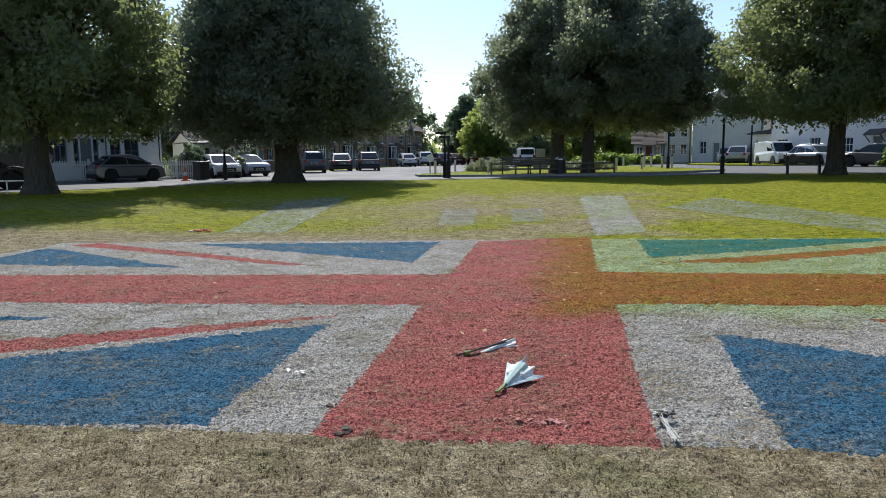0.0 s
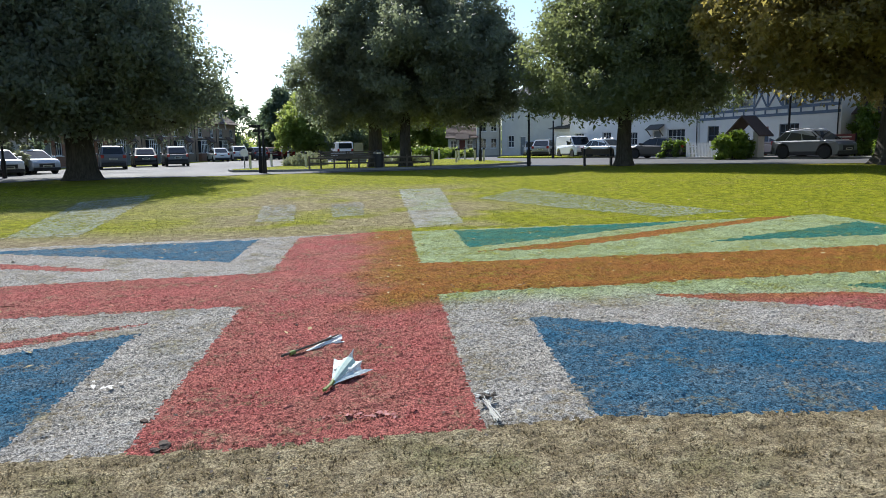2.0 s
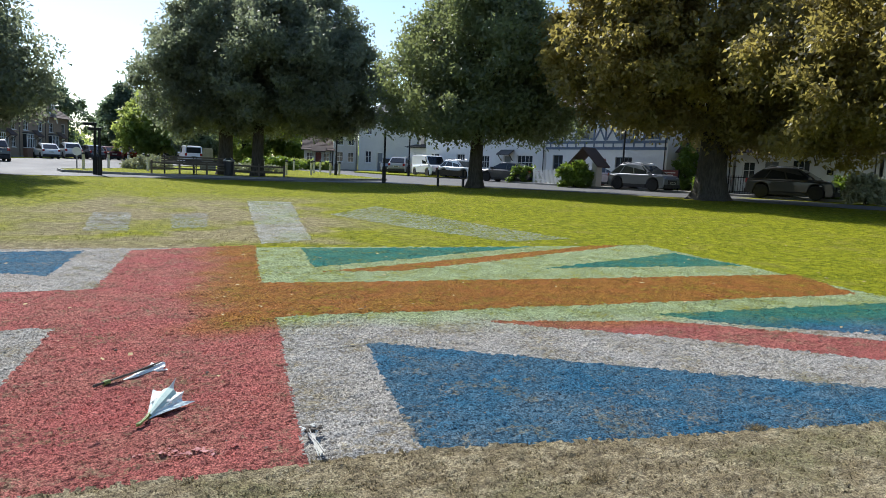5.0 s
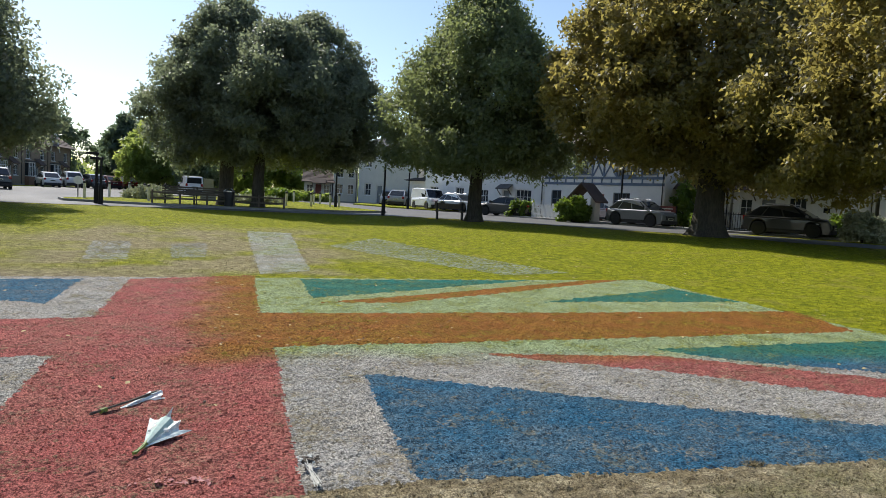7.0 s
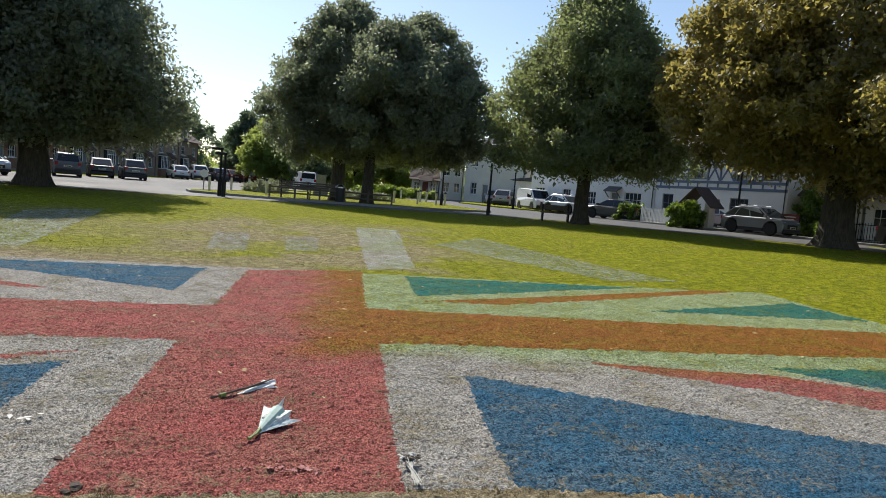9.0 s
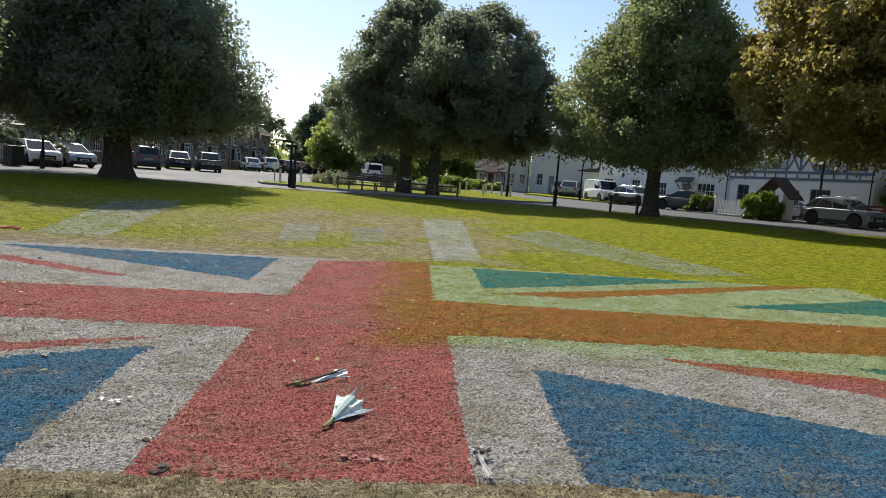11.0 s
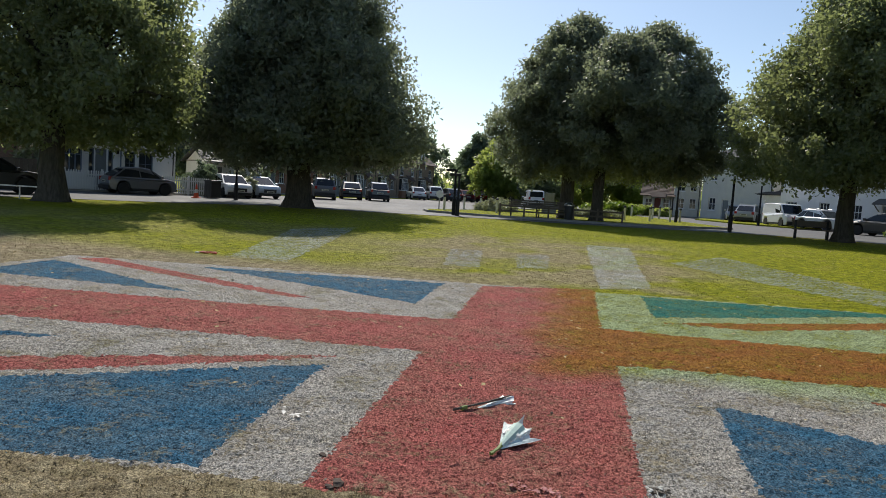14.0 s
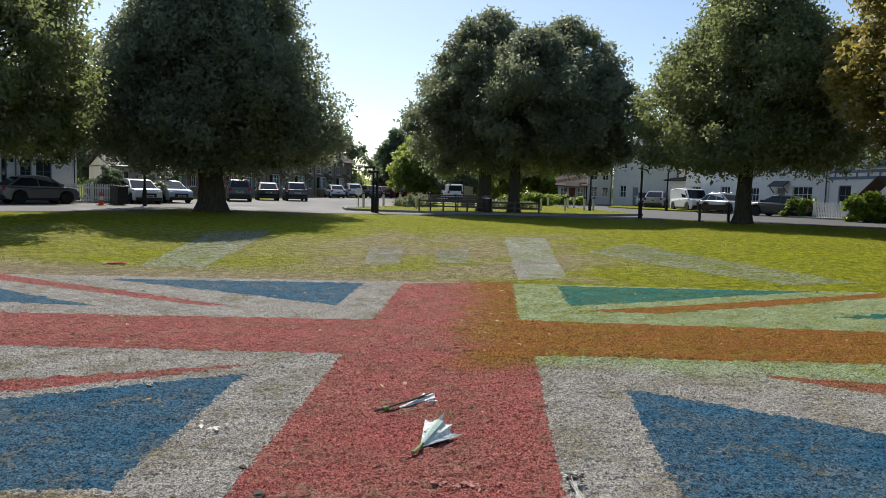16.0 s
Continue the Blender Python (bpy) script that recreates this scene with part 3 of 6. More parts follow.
def paint_mesh(name, k, material, parent, blade=None):
    vs, fs, base = [], [], 0
    for (co, quad, _), kind in zip(sheets, sheet_kind):
        q = quad[kind == k]
        if len(q):
            used, inv = np.unique(q, return_inverse=True)
            q = inv.reshape(q.shape) + base
            vs.append(co[used]), fs.append(np.concatenate([q[:, [0, 1, 2]], q[:, [0, 2, 3]]]))
            base += len(used)
    sel = tuft_kind == k
    ob = raw(name, np.concatenate(vs), np.concatenate(fs), material, parent)
    if blade is not None and sel.any():
        t = blades(tx[sel], ty[sel], 0.017, 0.0045)
        tagged(raw("painted_turf", t.reshape(-1, 3), np.arange(len(t) * 3).reshape(-1, 3), blade, ob), kind="stuff")
    return ob


flag = thing("painted_flag", on(0, 10), "large union flag sprayed in red, white and blue on turf", "painted flag")
flag.matrix_basis = pose(0, 0, 0)
for k, (name, colour, _) in enumerate(PIECES):
    paint_mesh(name, k, M[colour], flag, M[colour + "_blade"])
old = tagged(paint_mesh("faded_marking", 100, M["faint"], None), "faded white paint marks on worn turf", "faded marking", kind="stuff")
tagged(paint_mesh("worn_turf", -1, M["turf"], None), "uneven worn turf round the flag", "turf", kind="stuff")
loose = tuft_kind == -1
t = blades(tx[loose], ty[loose], 0.021, 0.0055)
tagged(raw("grass_tufts", t.reshape(-1, 3), np.arange(len(t) * 3).reshape(-1, 3), M["blade"]), "short dry and green grass tufts", "grass", kind="stuff")


fx, fy = rng.uniform(-21, 25, 34000), 14 + 24 * rng.random(34000) ** 1.2
free = (piece_at(fx, fy) == -1) & (fy < 37.5 - 0.5 * np.abs(fx - 3))
t = blades(fx[free], fy[free], 0.015, 0.008)
tagged(raw("lawn_tufts", t.reshape(-1, 3), np.arange(len(t) * 3).reshape(-1, 3), M["blade"]), "short yellow-green lawn tufts", "grass", kind="stuff")


# ---- trees ----
def scatter_leaves(centres, radii, per, size, squash=0.75):
    """Leaf blades round clump centres: pointed at one end, each turned its own way and hanging a little."""
    n = len(centres) * per
    c = np.repeat(centres, per, 0)
    r = np.repeat(radii, per) * np.exp(np.clip(rng.normal(0.0, 0.35, n), -1.0, 0.3))
    d = rng.normal(size=(n, 3))
    d /= np.linalg.norm(d, axis=1, keepdims=True)
    p = c + d * (r * rng.random(n) ** 0.45)[:, None] * (1, 1, squash)
    along = rng.normal(size=(n, 3)) + (0, 0, -0.45)
    along /= np.linalg.norm(along, axis=1, keepdims=True)
    across = np.cross(along, rng.normal(size=(n, 3)))
    across /= np.linalg.norm(across, axis=1, keepdims=True)
    s = size * rng.uniform(0.6, 1.35, n)[:, None]
    v = np.stack([p - across * s * 0.42, p + across * s * 0.42, p + along * s * 1.15], 1)
    return v.reshape(-1, 3), np.arange(n * 3).reshape(-1, 3)


def tree(x, y, label, category, trunk_r, lobes, material, per=70, clumps=300, size=0.36, trunks=((0.0, 0.0, 1.0),), fork=3.2, droop=0.0, seed=1, cone=1.6, group="trees round the green"):
    """lobes: (dx, dy, base height, top height, radius, height share of the widest place)."""
    global rng
    rng = np.random.default_rng(seed)
    rnd = random.Random(seed)
    root = thing("tree", on(x, y) @ Matrix.Scale(FAR_SCALE, 4), label, category, group)
    centres, sizes = [], []
    clumps, per, size = int(clumps * 1.6), round(per * 1.15), size * 0.82
    total = sum(l[4] ** 2 * (l[3] - l[2]) for l in lobes)
    for dx, dy, z0, z1, r, wide in lobes:
        n = int(clumps * r * r * (z1 - z0) / total)
        for _ in range(n):
            h = rnd.random() ** 0.85
            prof = (h / wide) ** 0.2 if h < wide else max(0.0, 1 - ((h - wide) / (1 - wide)) ** cone) ** 0.75
            a = rnd.uniform(0, 2 * math.pi)
            lump = 1 + 0.13 * math.sin(3 * a + 9 * h + seed) + 0.10 * math.sin(5 * a - 13 * h + 2 * seed) + rnd.uniform(-0.06, 0.1)
            q = r * prof * lump * rnd.random() ** 0.33
            centres.append((dx + q * math.cos(a), dy + q * math.sin(a), z0 + h * (z1 - z0) + rnd.uniform(-0.3, 0.3) - droop * (q / r) ** 2 * 1.4))
            sizes.append(rnd.uniform(0.6, 1.35) * (0.50 + 0.07 * r))
    centres, sizes = np.array(centres), np.array(sizes)
    v, f = scatter_leaves(centres, sizes, per, size, 0.85)
    raw("crown", v, f, material, root)
    top = max(l[3] for l in lobes)
    for tx0, ty0, k in trunks:
        r0 = trunk_r * k
        bm = bmesh.new()
        pts = [(tx0, ty0, -0.15), (tx0, ty0, 0.15), (tx0 + 0.02, ty0, 0.6), (tx0 + rnd.uniform(-0.08, 0.08), ty0, 1.6), (tx0 + rnd.uniform(-0.15, 0.15), ty0, fork), (tx0 + rnd.uniform(-0.3, 0.3), ty0, fork + (top - fork) * 0.4), (tx0, ty0, top * 0.82)]
        tube(bm, pts, [r0 * 1.75, r0 * 1.4, r0 * 1.12, r0, r0 * 0.95, r0 * 0.5, 0.05], 14)
        for vv in bm.verts:
            a = math.atan2(vv.co.y - ty0, vv.co.x - tx0)
            if vv.co.z < 4:
                k2 = 1 + (0.13 * math.sin(5 * a + seed) + 0.08 * math.sin(3 * a + 2)) * (1.3 - vv.co.z / 4)
                vv.co.x, vv.co.y = tx0 + (vv.co.x - tx0) * k2, ty0 + (vv.co.y - ty0) * k2
        part("trunk", bm, M["bark"], root, smooth=True)
    pick = rnd.sample(range(len(centres)), min(22, len(centres)))
    for c in (centres[j] for j in pick):
        tx0, ty0, k = min(trunks, key=lambda q: (q[0] - c[0]) ** 2 + (q[1] - c[1]) ** 2)
        z0 = max(fork * 0.8, min(c[2] - 0.6, fork + rnd.random() * (top - fork) * 0.35))
        a, b = Vector((tx0, ty0, z0)), Vector(c)
        m1 = a.lerp(b, 0.35) + Vector((0, 0, 0.12 * (b - a).length))
        m2 = a.lerp(b, 0.7) + Vector((rnd.uniform(-0.3, 0.3), rnd.uniform(-0.3, 0.3), 0.12 * (b - a).length))
        r1 = trunk_r * rnd.uniform(0.22, 0.38)
        part("limb", tube(bmesh.new(), [a, m1, m2, b], [r1, r1 * 0.75, r1 * 0.45, 0.03], 7), M["bark"], root, smooth=True)
    return root


tree(-23.3, 31.3, "tall dark green lime tree, sunlit at its rim", "tree", 0.52, [(0, 0, 3.1, 12.8, 6.0, 0.3), (2.4, 1.0, 3.1, 11, 3.2, 0.4), (-3, 1, 3.2, 11.5, 4.6, 0.4)], M["leaf_lime"], 140, 470, 0.22, droop=0.5, seed=11, cone=3.6)
tree(-16.3, 44.0, "huge dense dark green lime tree with drooping skirt", "tree", 0.72, [(0.2, 0, 3.1, 16.0, 6.9, 0.16), (-0.5, 0, 3.1, 14.4, 6.9, 0.16)], M["leaf"], 145, 900, 0.24, droop=0.7, seed=12, cone=2.1)
tree(1.4, 55.3, "pair of dark oaks sharing one broad crown", "tree", 0.46, [(-1.0, 0.3, 3.4, 14.8, 4.6, 0.45), (1.8, 0.6, 3.5, 13.2, 5.0, 0.45), (4.8, 0, 3.6, 14.2, 4.6, 0.45), (7.6, 0, 3.6, 11.0, 3.4, 0.55), (-3.5, 0.5, 3.2, 11.4, 3.5, 0.5), (10.0, 0, 7.4, 10.2, 1.5, 0.5), (2.2, -4.2, 3.8, 12.4, 4.4, 0.5)], M["leaf"], 150, 940, 0.23, trunks=((-1.1, 0.6, 1.05), (1.15, -0.6, 0.85)), fork=4.4, seed=13)
tree(16.4, 46.6, "rounded lime tree in full mid-green leaf", "tree", 0.42, [(0.2, 0, 3.7, 15.4, 6.0, 0.14), (-2.3, 0.5, 3.7, 8.0, 3.3, 0.3), (2.3, 0, 3.7, 8.0, 3.3, 0.3)], M["leaf_lime"], 148, 680, 0.22, droop=0.5, seed=14, cone=1.8)
tree(27.6, 36.9, "broad horse chestnut with leaves turning yellow", "tree", 0.78, [(-0.6, 0, 4.0, 15.8, 7.6, 0.4), (-5.6, 0.8, 4.3, 14.0, 4.6, 0.4), (4, -1, 3.2, 14, 6.0, 0.3)], M["leaf_gold"], 140, 860, 0.27, fork=3.6, droop=0.3, seed=15, cone=2.6)
tree(30.6, 23.6, "near horse chestnut with yellow-green hanging leaves", "tree", 0.7, [(0, 0, 3.8, 15.5, 8.0, 0.35), (-5.6, 1.2, 3.6, 14, 4.2, 0.4), (-2.5, 3.0, 2.6, 12, 4.8, 0.25)], M["leaf_gold"], 145, 740, 0.22, fork=3.6, droop=0.6, seed=16)
# behind, along the far road
tree(-15.5, 126, "dark conifer beside the far road", "conifer", 0.4, [(0, 0, 1.0, 11.6, 3.8, 0.25), (3.4, 3, 1.0, 9.5, 3.4, 0.3)], M["conifer"], 60, 200, 0.6, fork=2.0, seed=21, group="far trees")
tree(-9.5, 112, "sunlit green tree beside the far road", "tree", 0.35, [(0, 0, 1.6, 10.4, 4.4, 0.5), (4.5, -3, 1.2, 8.6, 4.0, 0.5), (-2.6, 0, 1.5, 6.8, 2.8, 0.5)], M["leaf_far"], 60, 260, 0.5, fork=2.0, seed=22, group="far trees")
tree(3.0, 116, "green trees closing the far road", "tree", 0.35, [(0, 0, 1.0, 9.5, 6.0, 0.5), (8, 2, 1.0, 8.0, 5.0, 0.5)], M["leaf_far"], 60, 240, 0.55, fork=2.0, seed=23, group="far trees")
tree(13.5, 112, "green garden tree behind the cottage", "tree", 0.3, [(0, 0, 1.5, 9.0, 5.0, 0.5)], M["leaf_far"], 60, 150, 0.5, fork=2.0, seed=24, group="far trees")
tree(-3.2, 104, "low bright green tree at the island's end", "tree", 0.2, [(0, 0, 1.2, 5.6, 3.0, 0.5)], M["leaf_lime"], 60, 110, 0.42, fork=1.5, seed=25, group="far trees")
tree(-62, 62, "green garden tree behind the brick house", "tree", 0.4, [(0, 0, 2, 13, 7, 0.5)], M["leaf_far"], 50, 140, 0.6, fork=2.5, seed=26, group="far trees")
tree(-34, 160, "distant wooded hill trees", "tree", 0.4, [(0, 0, 1, 14, 8, 0.5), (14, 20, 1, 15, 8, 0.5)], M["conifer"], 50, 220, 0.8, trunks=((0, 0, 1), (14, 20, 1)), fork=2.5, seed=27, group="far trees")
tree(-34, 63, "dark garden conifer between the houses", "conifer", 0.3, [(0, 0, 0.8, 8.5, 3.0, 0.3), (3.5, 2, 0.8, 6.5, 2.6, 0.3)], M["conifer"], 60, 120, 0.4, fork=1.5, seed=28, group="far trees")
rng = np.random.default_rng(98)
wa = np.radians(rng.uniform(-52, 56, 900))
wr = rng.uniform(205, 270, 900)
wc = np.stack([wr * np.sin(wa), wr * np.cos(wa), 0.6 + rng.random(900) * (7 + 4 * np.sin(wa * 9) + 3 * np.sin(wa * 23))], 1)
v, fq = scatter_leaves(wc, rng.uniform(2.0, 3.6, 900), 45, 1.6)
tagged(raw("distant_woods", v, fq, M["leaf_far"]), "distant wooded skyline beyond the village", "woods", kind="stuff")
rng = np.random.default_rng(99)


# ---- houses ----
def wall_with_holes(length, height, thick, holes):
    """A wall from (0, 0, 0) along x, thick along y, with rectangular holes (u, z, w, h) right through it."""
    us = sorted({0, length} | {q for u, _, w, _ in holes for q in (u, u + w)})
    zs = sorted({0, height} | {q for _, z, _, h in holes for q in (z, z + h)})
    solid = {}
    for a, (u0, u1) in enumerate(zip(us, us[1:])):
        for c, (z0, z1) in enumerate(zip(zs, zs[1:])):
            mu, mz = (u0 + u1) / 2, (z0 + z1) / 2
            solid[a, c] = not any(u < mu < u + w and z < mz < z + h for u, z, w, h in holes)
    bm = bmesh.new()
    vs = {}

    def at(a, y, c):
        if (a, y, c) not in vs:
            vs[a, y, c] = bm.verts.new((us[a], y * thick, zs[c]))
        return vs[a, y, c]
    for (a, c), s in solid.items():
        if not s:
            continue
        bm.faces.new((at(a, 0, c), at(a + 1, 0, c), at(a + 1, 0, c + 1), at(a, 0, c + 1)))
        bm.faces.new((at(a, 1, c + 1), at(a + 1, 1, c + 1), at(a + 1, 1, c), at(a, 1, c)))
        for da, dc, q in ((-1, 0, ((a, c), (a, c + 1))), (1, 0, ((a + 1, c + 1), (a + 1, c))), (0, -1, ((a + 1, c), (a, c))), (0, 1, ((a, c + 1), (a + 1, c + 1)))):
            if not solid.get((a + da, c + dc), False):
                (a0, c0), (a1, c1) = q
                bm.faces.new((at(a0, 0, c0), at(a1, 0, c1), at(a1, 1, c1), at(a0, 1, c0)))
    bmesh.ops.recalc_face_normals(bm, faces=bm.faces)
    return bm


def window(root, u, z, w, h, across=2, up=2, joinery="frame", back=0.1):
    """A window in its hole: frame, bars, panes and sill."""
    jm = M[joinery]
    bm = bmesh.new()
    t = 0.07
    for b in ((u, u + t, z, z + h), (u + w - t, u + w, z, z + h), (u + t, u + w - t, z, z + t), (u + t, u + w - t, z + h - t, z + h)):
        box(bm, b[0], b[1], back, back + 0.08, b[2], b[3])
    fr = part("window", bm, jm, root)
    iw, ih = (w - 2 * t) / across, (h - 2 * t) / up
    for k in range(1, across):
        part("mullion", boxed(u + t + k * iw - 0.022, u + t + k * iw + 0.022, back + 0.01, back + 0.07, z + t, z + h - t), jm, fr)
    for k in range(1, up):
        part("glazing_bar", boxed(u + t, u + w - t, back + 0.015, back + 0.065, z + t + k * ih - 0.018, z + t + k * ih + 0.018), jm, fr)
    part("pane", boxed(u + t, u + w - t, back + 0.035, back + 0.045, z + t, z + h - t), M["glass"], fr)
    part("sill", boxed(u - 0.06, u + w + 0.06, -0.07, back, z - 0.07, z, 0.01), jm, fr)


def door(root, u, z, w, h, material="door"):
    d = part("door", boxed(u + 0.06, u + w - 0.06, 0.1, 0.16, z, z + h - 0.06), M[material], root)
    for a, b in ((0.22, 0.85), (1.05, 1.75)):
        for c in (0.18, 0.55):
            part("door_panel", boxed(u + c * w, u + c * w + 0.27 * w, 0.085, 0.1, z + a * h / 2.05, z + b * h / 2.05, 0.005), M[material], d)
    part("door_handle", boxed(u + w - 0.2, u + w - 0.15, 0.05, 0.1, z + 0.95, z + 1.1, 0.008), M["alloy"], d)
    part("door_frame", box(box(boxed(u, u + 0.06, 0.05, 0.18, z, z + h), u + w - 0.06, u + w, 0.05, 0.18, z, z + h), u + 0.06, u + w - 0.06, 0.05, 0.18, z + h - 0.06, z + h), M["frame"], d)


def roof_slopes(root, length, depth, eaves, ridge, material, over=0.35, courses=12):
    """Two slopes with the ridge along the front; each course of tiles is a lapped strip."""
    for sgn in (0, 1):
        rise, run = ridge - eaves, depth / 2
        slope = part("roof", boxed(0, length, *((0.05, run) if sgn == 0 else (run, depth - 0.05)), eaves - 0.12, eaves - 0.02), M["wood"], root)
        for k in range(courses):
            a, b = k / courses - (0.08 if k == 0 else 0), (k + 1.15) / courses
            y0, y1 = -over + (run + over) * a, -over + (run + over) * min(b, 1.0)
            z0, z1 = eaves - 0.1 + (rise + 0.1) * a + 0.05, eaves - 0.1 + (rise + 0.1) * min(b, 1.0)
            if sgn:
                y0, y1 = depth - y0, depth - y1
            bm = bmesh.new()
            q = [bm.verts.new(c) for c in ((-over, y0, z0 + 0.03), (length + over, y0, z0 + 0.03), (length + over, y1, z1 + 0.03), (-over, y1, z1 + 0.03))]
            p = [bm.verts.new(c) for c in ((-over, y0, z0 - 0.03), (length + over, y0, z0 - 0.03), (length + over, y1, z1 - 0.03), (-over, y1, z1 - 0.03))]
            bm.faces.new(q), bm.faces.new(p[::-1])
            for j in range(4):
                bm.faces.new((p[j], p[(j + 1) % 4], q[(j + 1) % 4], q[j]))
            bmesh.ops.recalc_face_normals(bm, faces=bm.faces)
            part("tile_course", bm, material, slope)
    part("ridge_tiles", tube(bmesh.new(), [(-over, depth / 2, ridge + 0.03), (length + over, depth / 2, ridge + 0.03)], [0.11, 0.11], 8), material, root)


def house(label, p0, p1, depth, eaves, ridge, wall, roof, holes, doors=(), chimneys=(), joinery="frame", category="house", group=""):
    """A house whose front runs from p0 to p1 (seen from the green, left to right). holes: (u, z, w, h, panes across, panes up)."""
    a, b = Vector((*p0, 0)), Vector((*p1, 0))
    length = (b - a).length
    f0, f1 = far(*p0), far(*p1)
    turn = math.degrees(math.atan2(b.y - a.y, b.x - a.x))
    base = min(float(gz(*f0)), float(gz(*f1))) + 0.05
    root = thing("house", pose(f0[0], f0[1], base, 0, 0, turn) @ Matrix.Diagonal((FAR_SCALE, FAR_SCALE, 0.88, 1)), label, category, group)
    openings = [h[:4] for h in holes] + [(d[0], 0.12, d[1], d[2]) for d in doors]
    part("front_wall", wall_with_holes(length, eaves, 0.28, openings), wall, root)
    for u0 in (0.0, length - 0.28):
        bm = bmesh.new()
        pts = [(0.284, 0), (depth - 0.284, 0), (depth - 0.284, eaves), (depth / 2, ridge - 0.1), (0.284, eaves)]
        g0 = [bm.verts.new((u0, y, z)) for y, z in pts]
        g1 = [bm.verts.new((u0 + 0.28, y, z)) for y, z in pts]
        bm.faces.new(g0), bm.faces.new(g1[::-1])
        for j in range(5):
            bm.faces.new((g0[j], g0[(j + 1) % 5], g1[(j + 1) % 5], g1[j]))
        bmesh.ops.recalc_face_normals(bm, faces=bm.faces)
        part("side_wall", bm, wall, root)
    part("back_wall", boxed(0, length, depth - 0.28, depth, 0, eaves), wall, root)
    part("plinth", boxed(-0.02, length + 0.02, -0.03, depth, -0.4, 0.116), M["kerb"], root)
    roof_slopes(root, length, depth, eaves, ridge, roof)
    for h in holes:
        window(root, *h[:4], *(h[4:6] if len(h) > 4 else (2, 2)), joinery=joinery)
    for d in doors:
        door(root, d[0], 0.12, d[1], d[2], d[3] if len(d) > 3 else "door")
    part("gutter", tube(bmesh.new(), [(-0.3, -0.3, eaves - 0.12), (length + 0.3, -0.3, eaves - 0.12)], [0.055, 0.055], 8), M["trim"], root)
    part("downpipe", tube(bmesh.new(), [(length - 0.2, -0.3, eaves - 0.12), (length - 0.2, -0.06, eaves - 0.45), (length - 0.2, -0.06, 0.1)], [0.04, 0.04, 0.04], 8), M["trim"], root)
    for u in chimneys:
        ch = part("chimney", boxed(u - 0.45, u + 0.45, depth / 2 - 0.35, depth / 2 + 0.35, ridge - 0.8, ridge + 1.2, 0.02), M["brick"], root)
        for k in (-0.2, 0.2):
            part("chimney_pot", lathe(bmesh.new(), [(0.12, ridge + 1.19), (0.1, ridge + 1.6)], 10), M["tile"], ch).location = (u + k, depth / 2, 0)
    return root


def bay(root, u0, u1, z0, z1, out=0.55, panes=4, apron=True, wall="render", joinery="frame", canopy="slate"):
    """A box bay standing out of the front: apron, lights and a small roof."""
    if apron:
        part("bay_apron", boxed(u0, u1, -out, -0.004, -0.1, z0, 0.01), M[wall], root)
    fr = part("bay_window", boxed(u0, u1, -out + 0.005, -out + 0.085, z0, z0 + 0.08), M[joinery], root)
    for k in range(panes + 1):
        c = u0 + 0.04 + (u1 - u0 - 0.08) * k / panes
        part("mullion", boxed(c - 0.04, c + 0.04, -out, -out + 0.08, z0 + 0.08, z1 - 0.1), M[joinery], fr)
    for za, zb in ((z1 - 0.1, z1), (z0 + (z1 - z0) * 0.68 - 0.03, z0 + (z1 - z0) * 0.68 + 0.03)):
        part("transom", boxed(u0, u1, -out + 0.005, -out + 0.085, za, zb), M[joinery], fr)
    for c in (u0, u1 - 0.08):
        for z in (z0, z1 - 0.08):
            part("return_rail", boxed(c, c + 0.08, -out + 0.09, -0.004, z, z + 0.08), M[joinery], fr)
    part("pane", boxed(u0 + 0.05, u1 - 0.05, -out + 0.04, -out + 0.05, z0 + 0.05, z1 - 0.05), M["glass"], fr)
    for c in (u0 + 0.03, u1 - 0.04):
        part("pane", boxed(c, c + 0.01, -out + 0.1, -0.01, z0 + 0.06, z1 - 0.06), M["glass"], fr)
    part("bay_roof", boxed(u0 - 0.12, u1 + 0.12, -out - 0.12, -0.004, z1, z1 + 0.16, 0.03), M[canopy], root)


def porch(root, u0, u1, z, out=0.9, rise=0.7, material="tile"):
    """A lean-to canopy on two brackets over a door."""
    bm = bmesh.new()
    q = [bm.verts.new(c) for c in ((u0, -out, z), (u1, -out, z), (u1, -0.004, z + rise), (u0, -0.004, z + rise))]
    p = [bm.verts.new((v.co.x, v.co.y, v.co.z - 0.1)) for v in q]
    bm.faces.new(q), bm.faces.new(p[::-1])
    for j in range(4):
        bm.faces.new((p[j], p[(j + 1) % 4], q[(j + 1) % 4], q[j]))
    bmesh.ops.recalc_face_normals(bm, faces=bm.faces)
    ob = part("porch_roof", bm, M[material], root)
    for u in (u0 + 0.12, u1 - 0.12):
        part("bracket", tube(bmesh.new(), [(u, -0.03, z - 0.6), (u, -out * 0.5, z - 0.3), (u, -out + 0.1, z - 0.06)], [0.045, 0.045, 0.045], 6), M["wood"], ob)


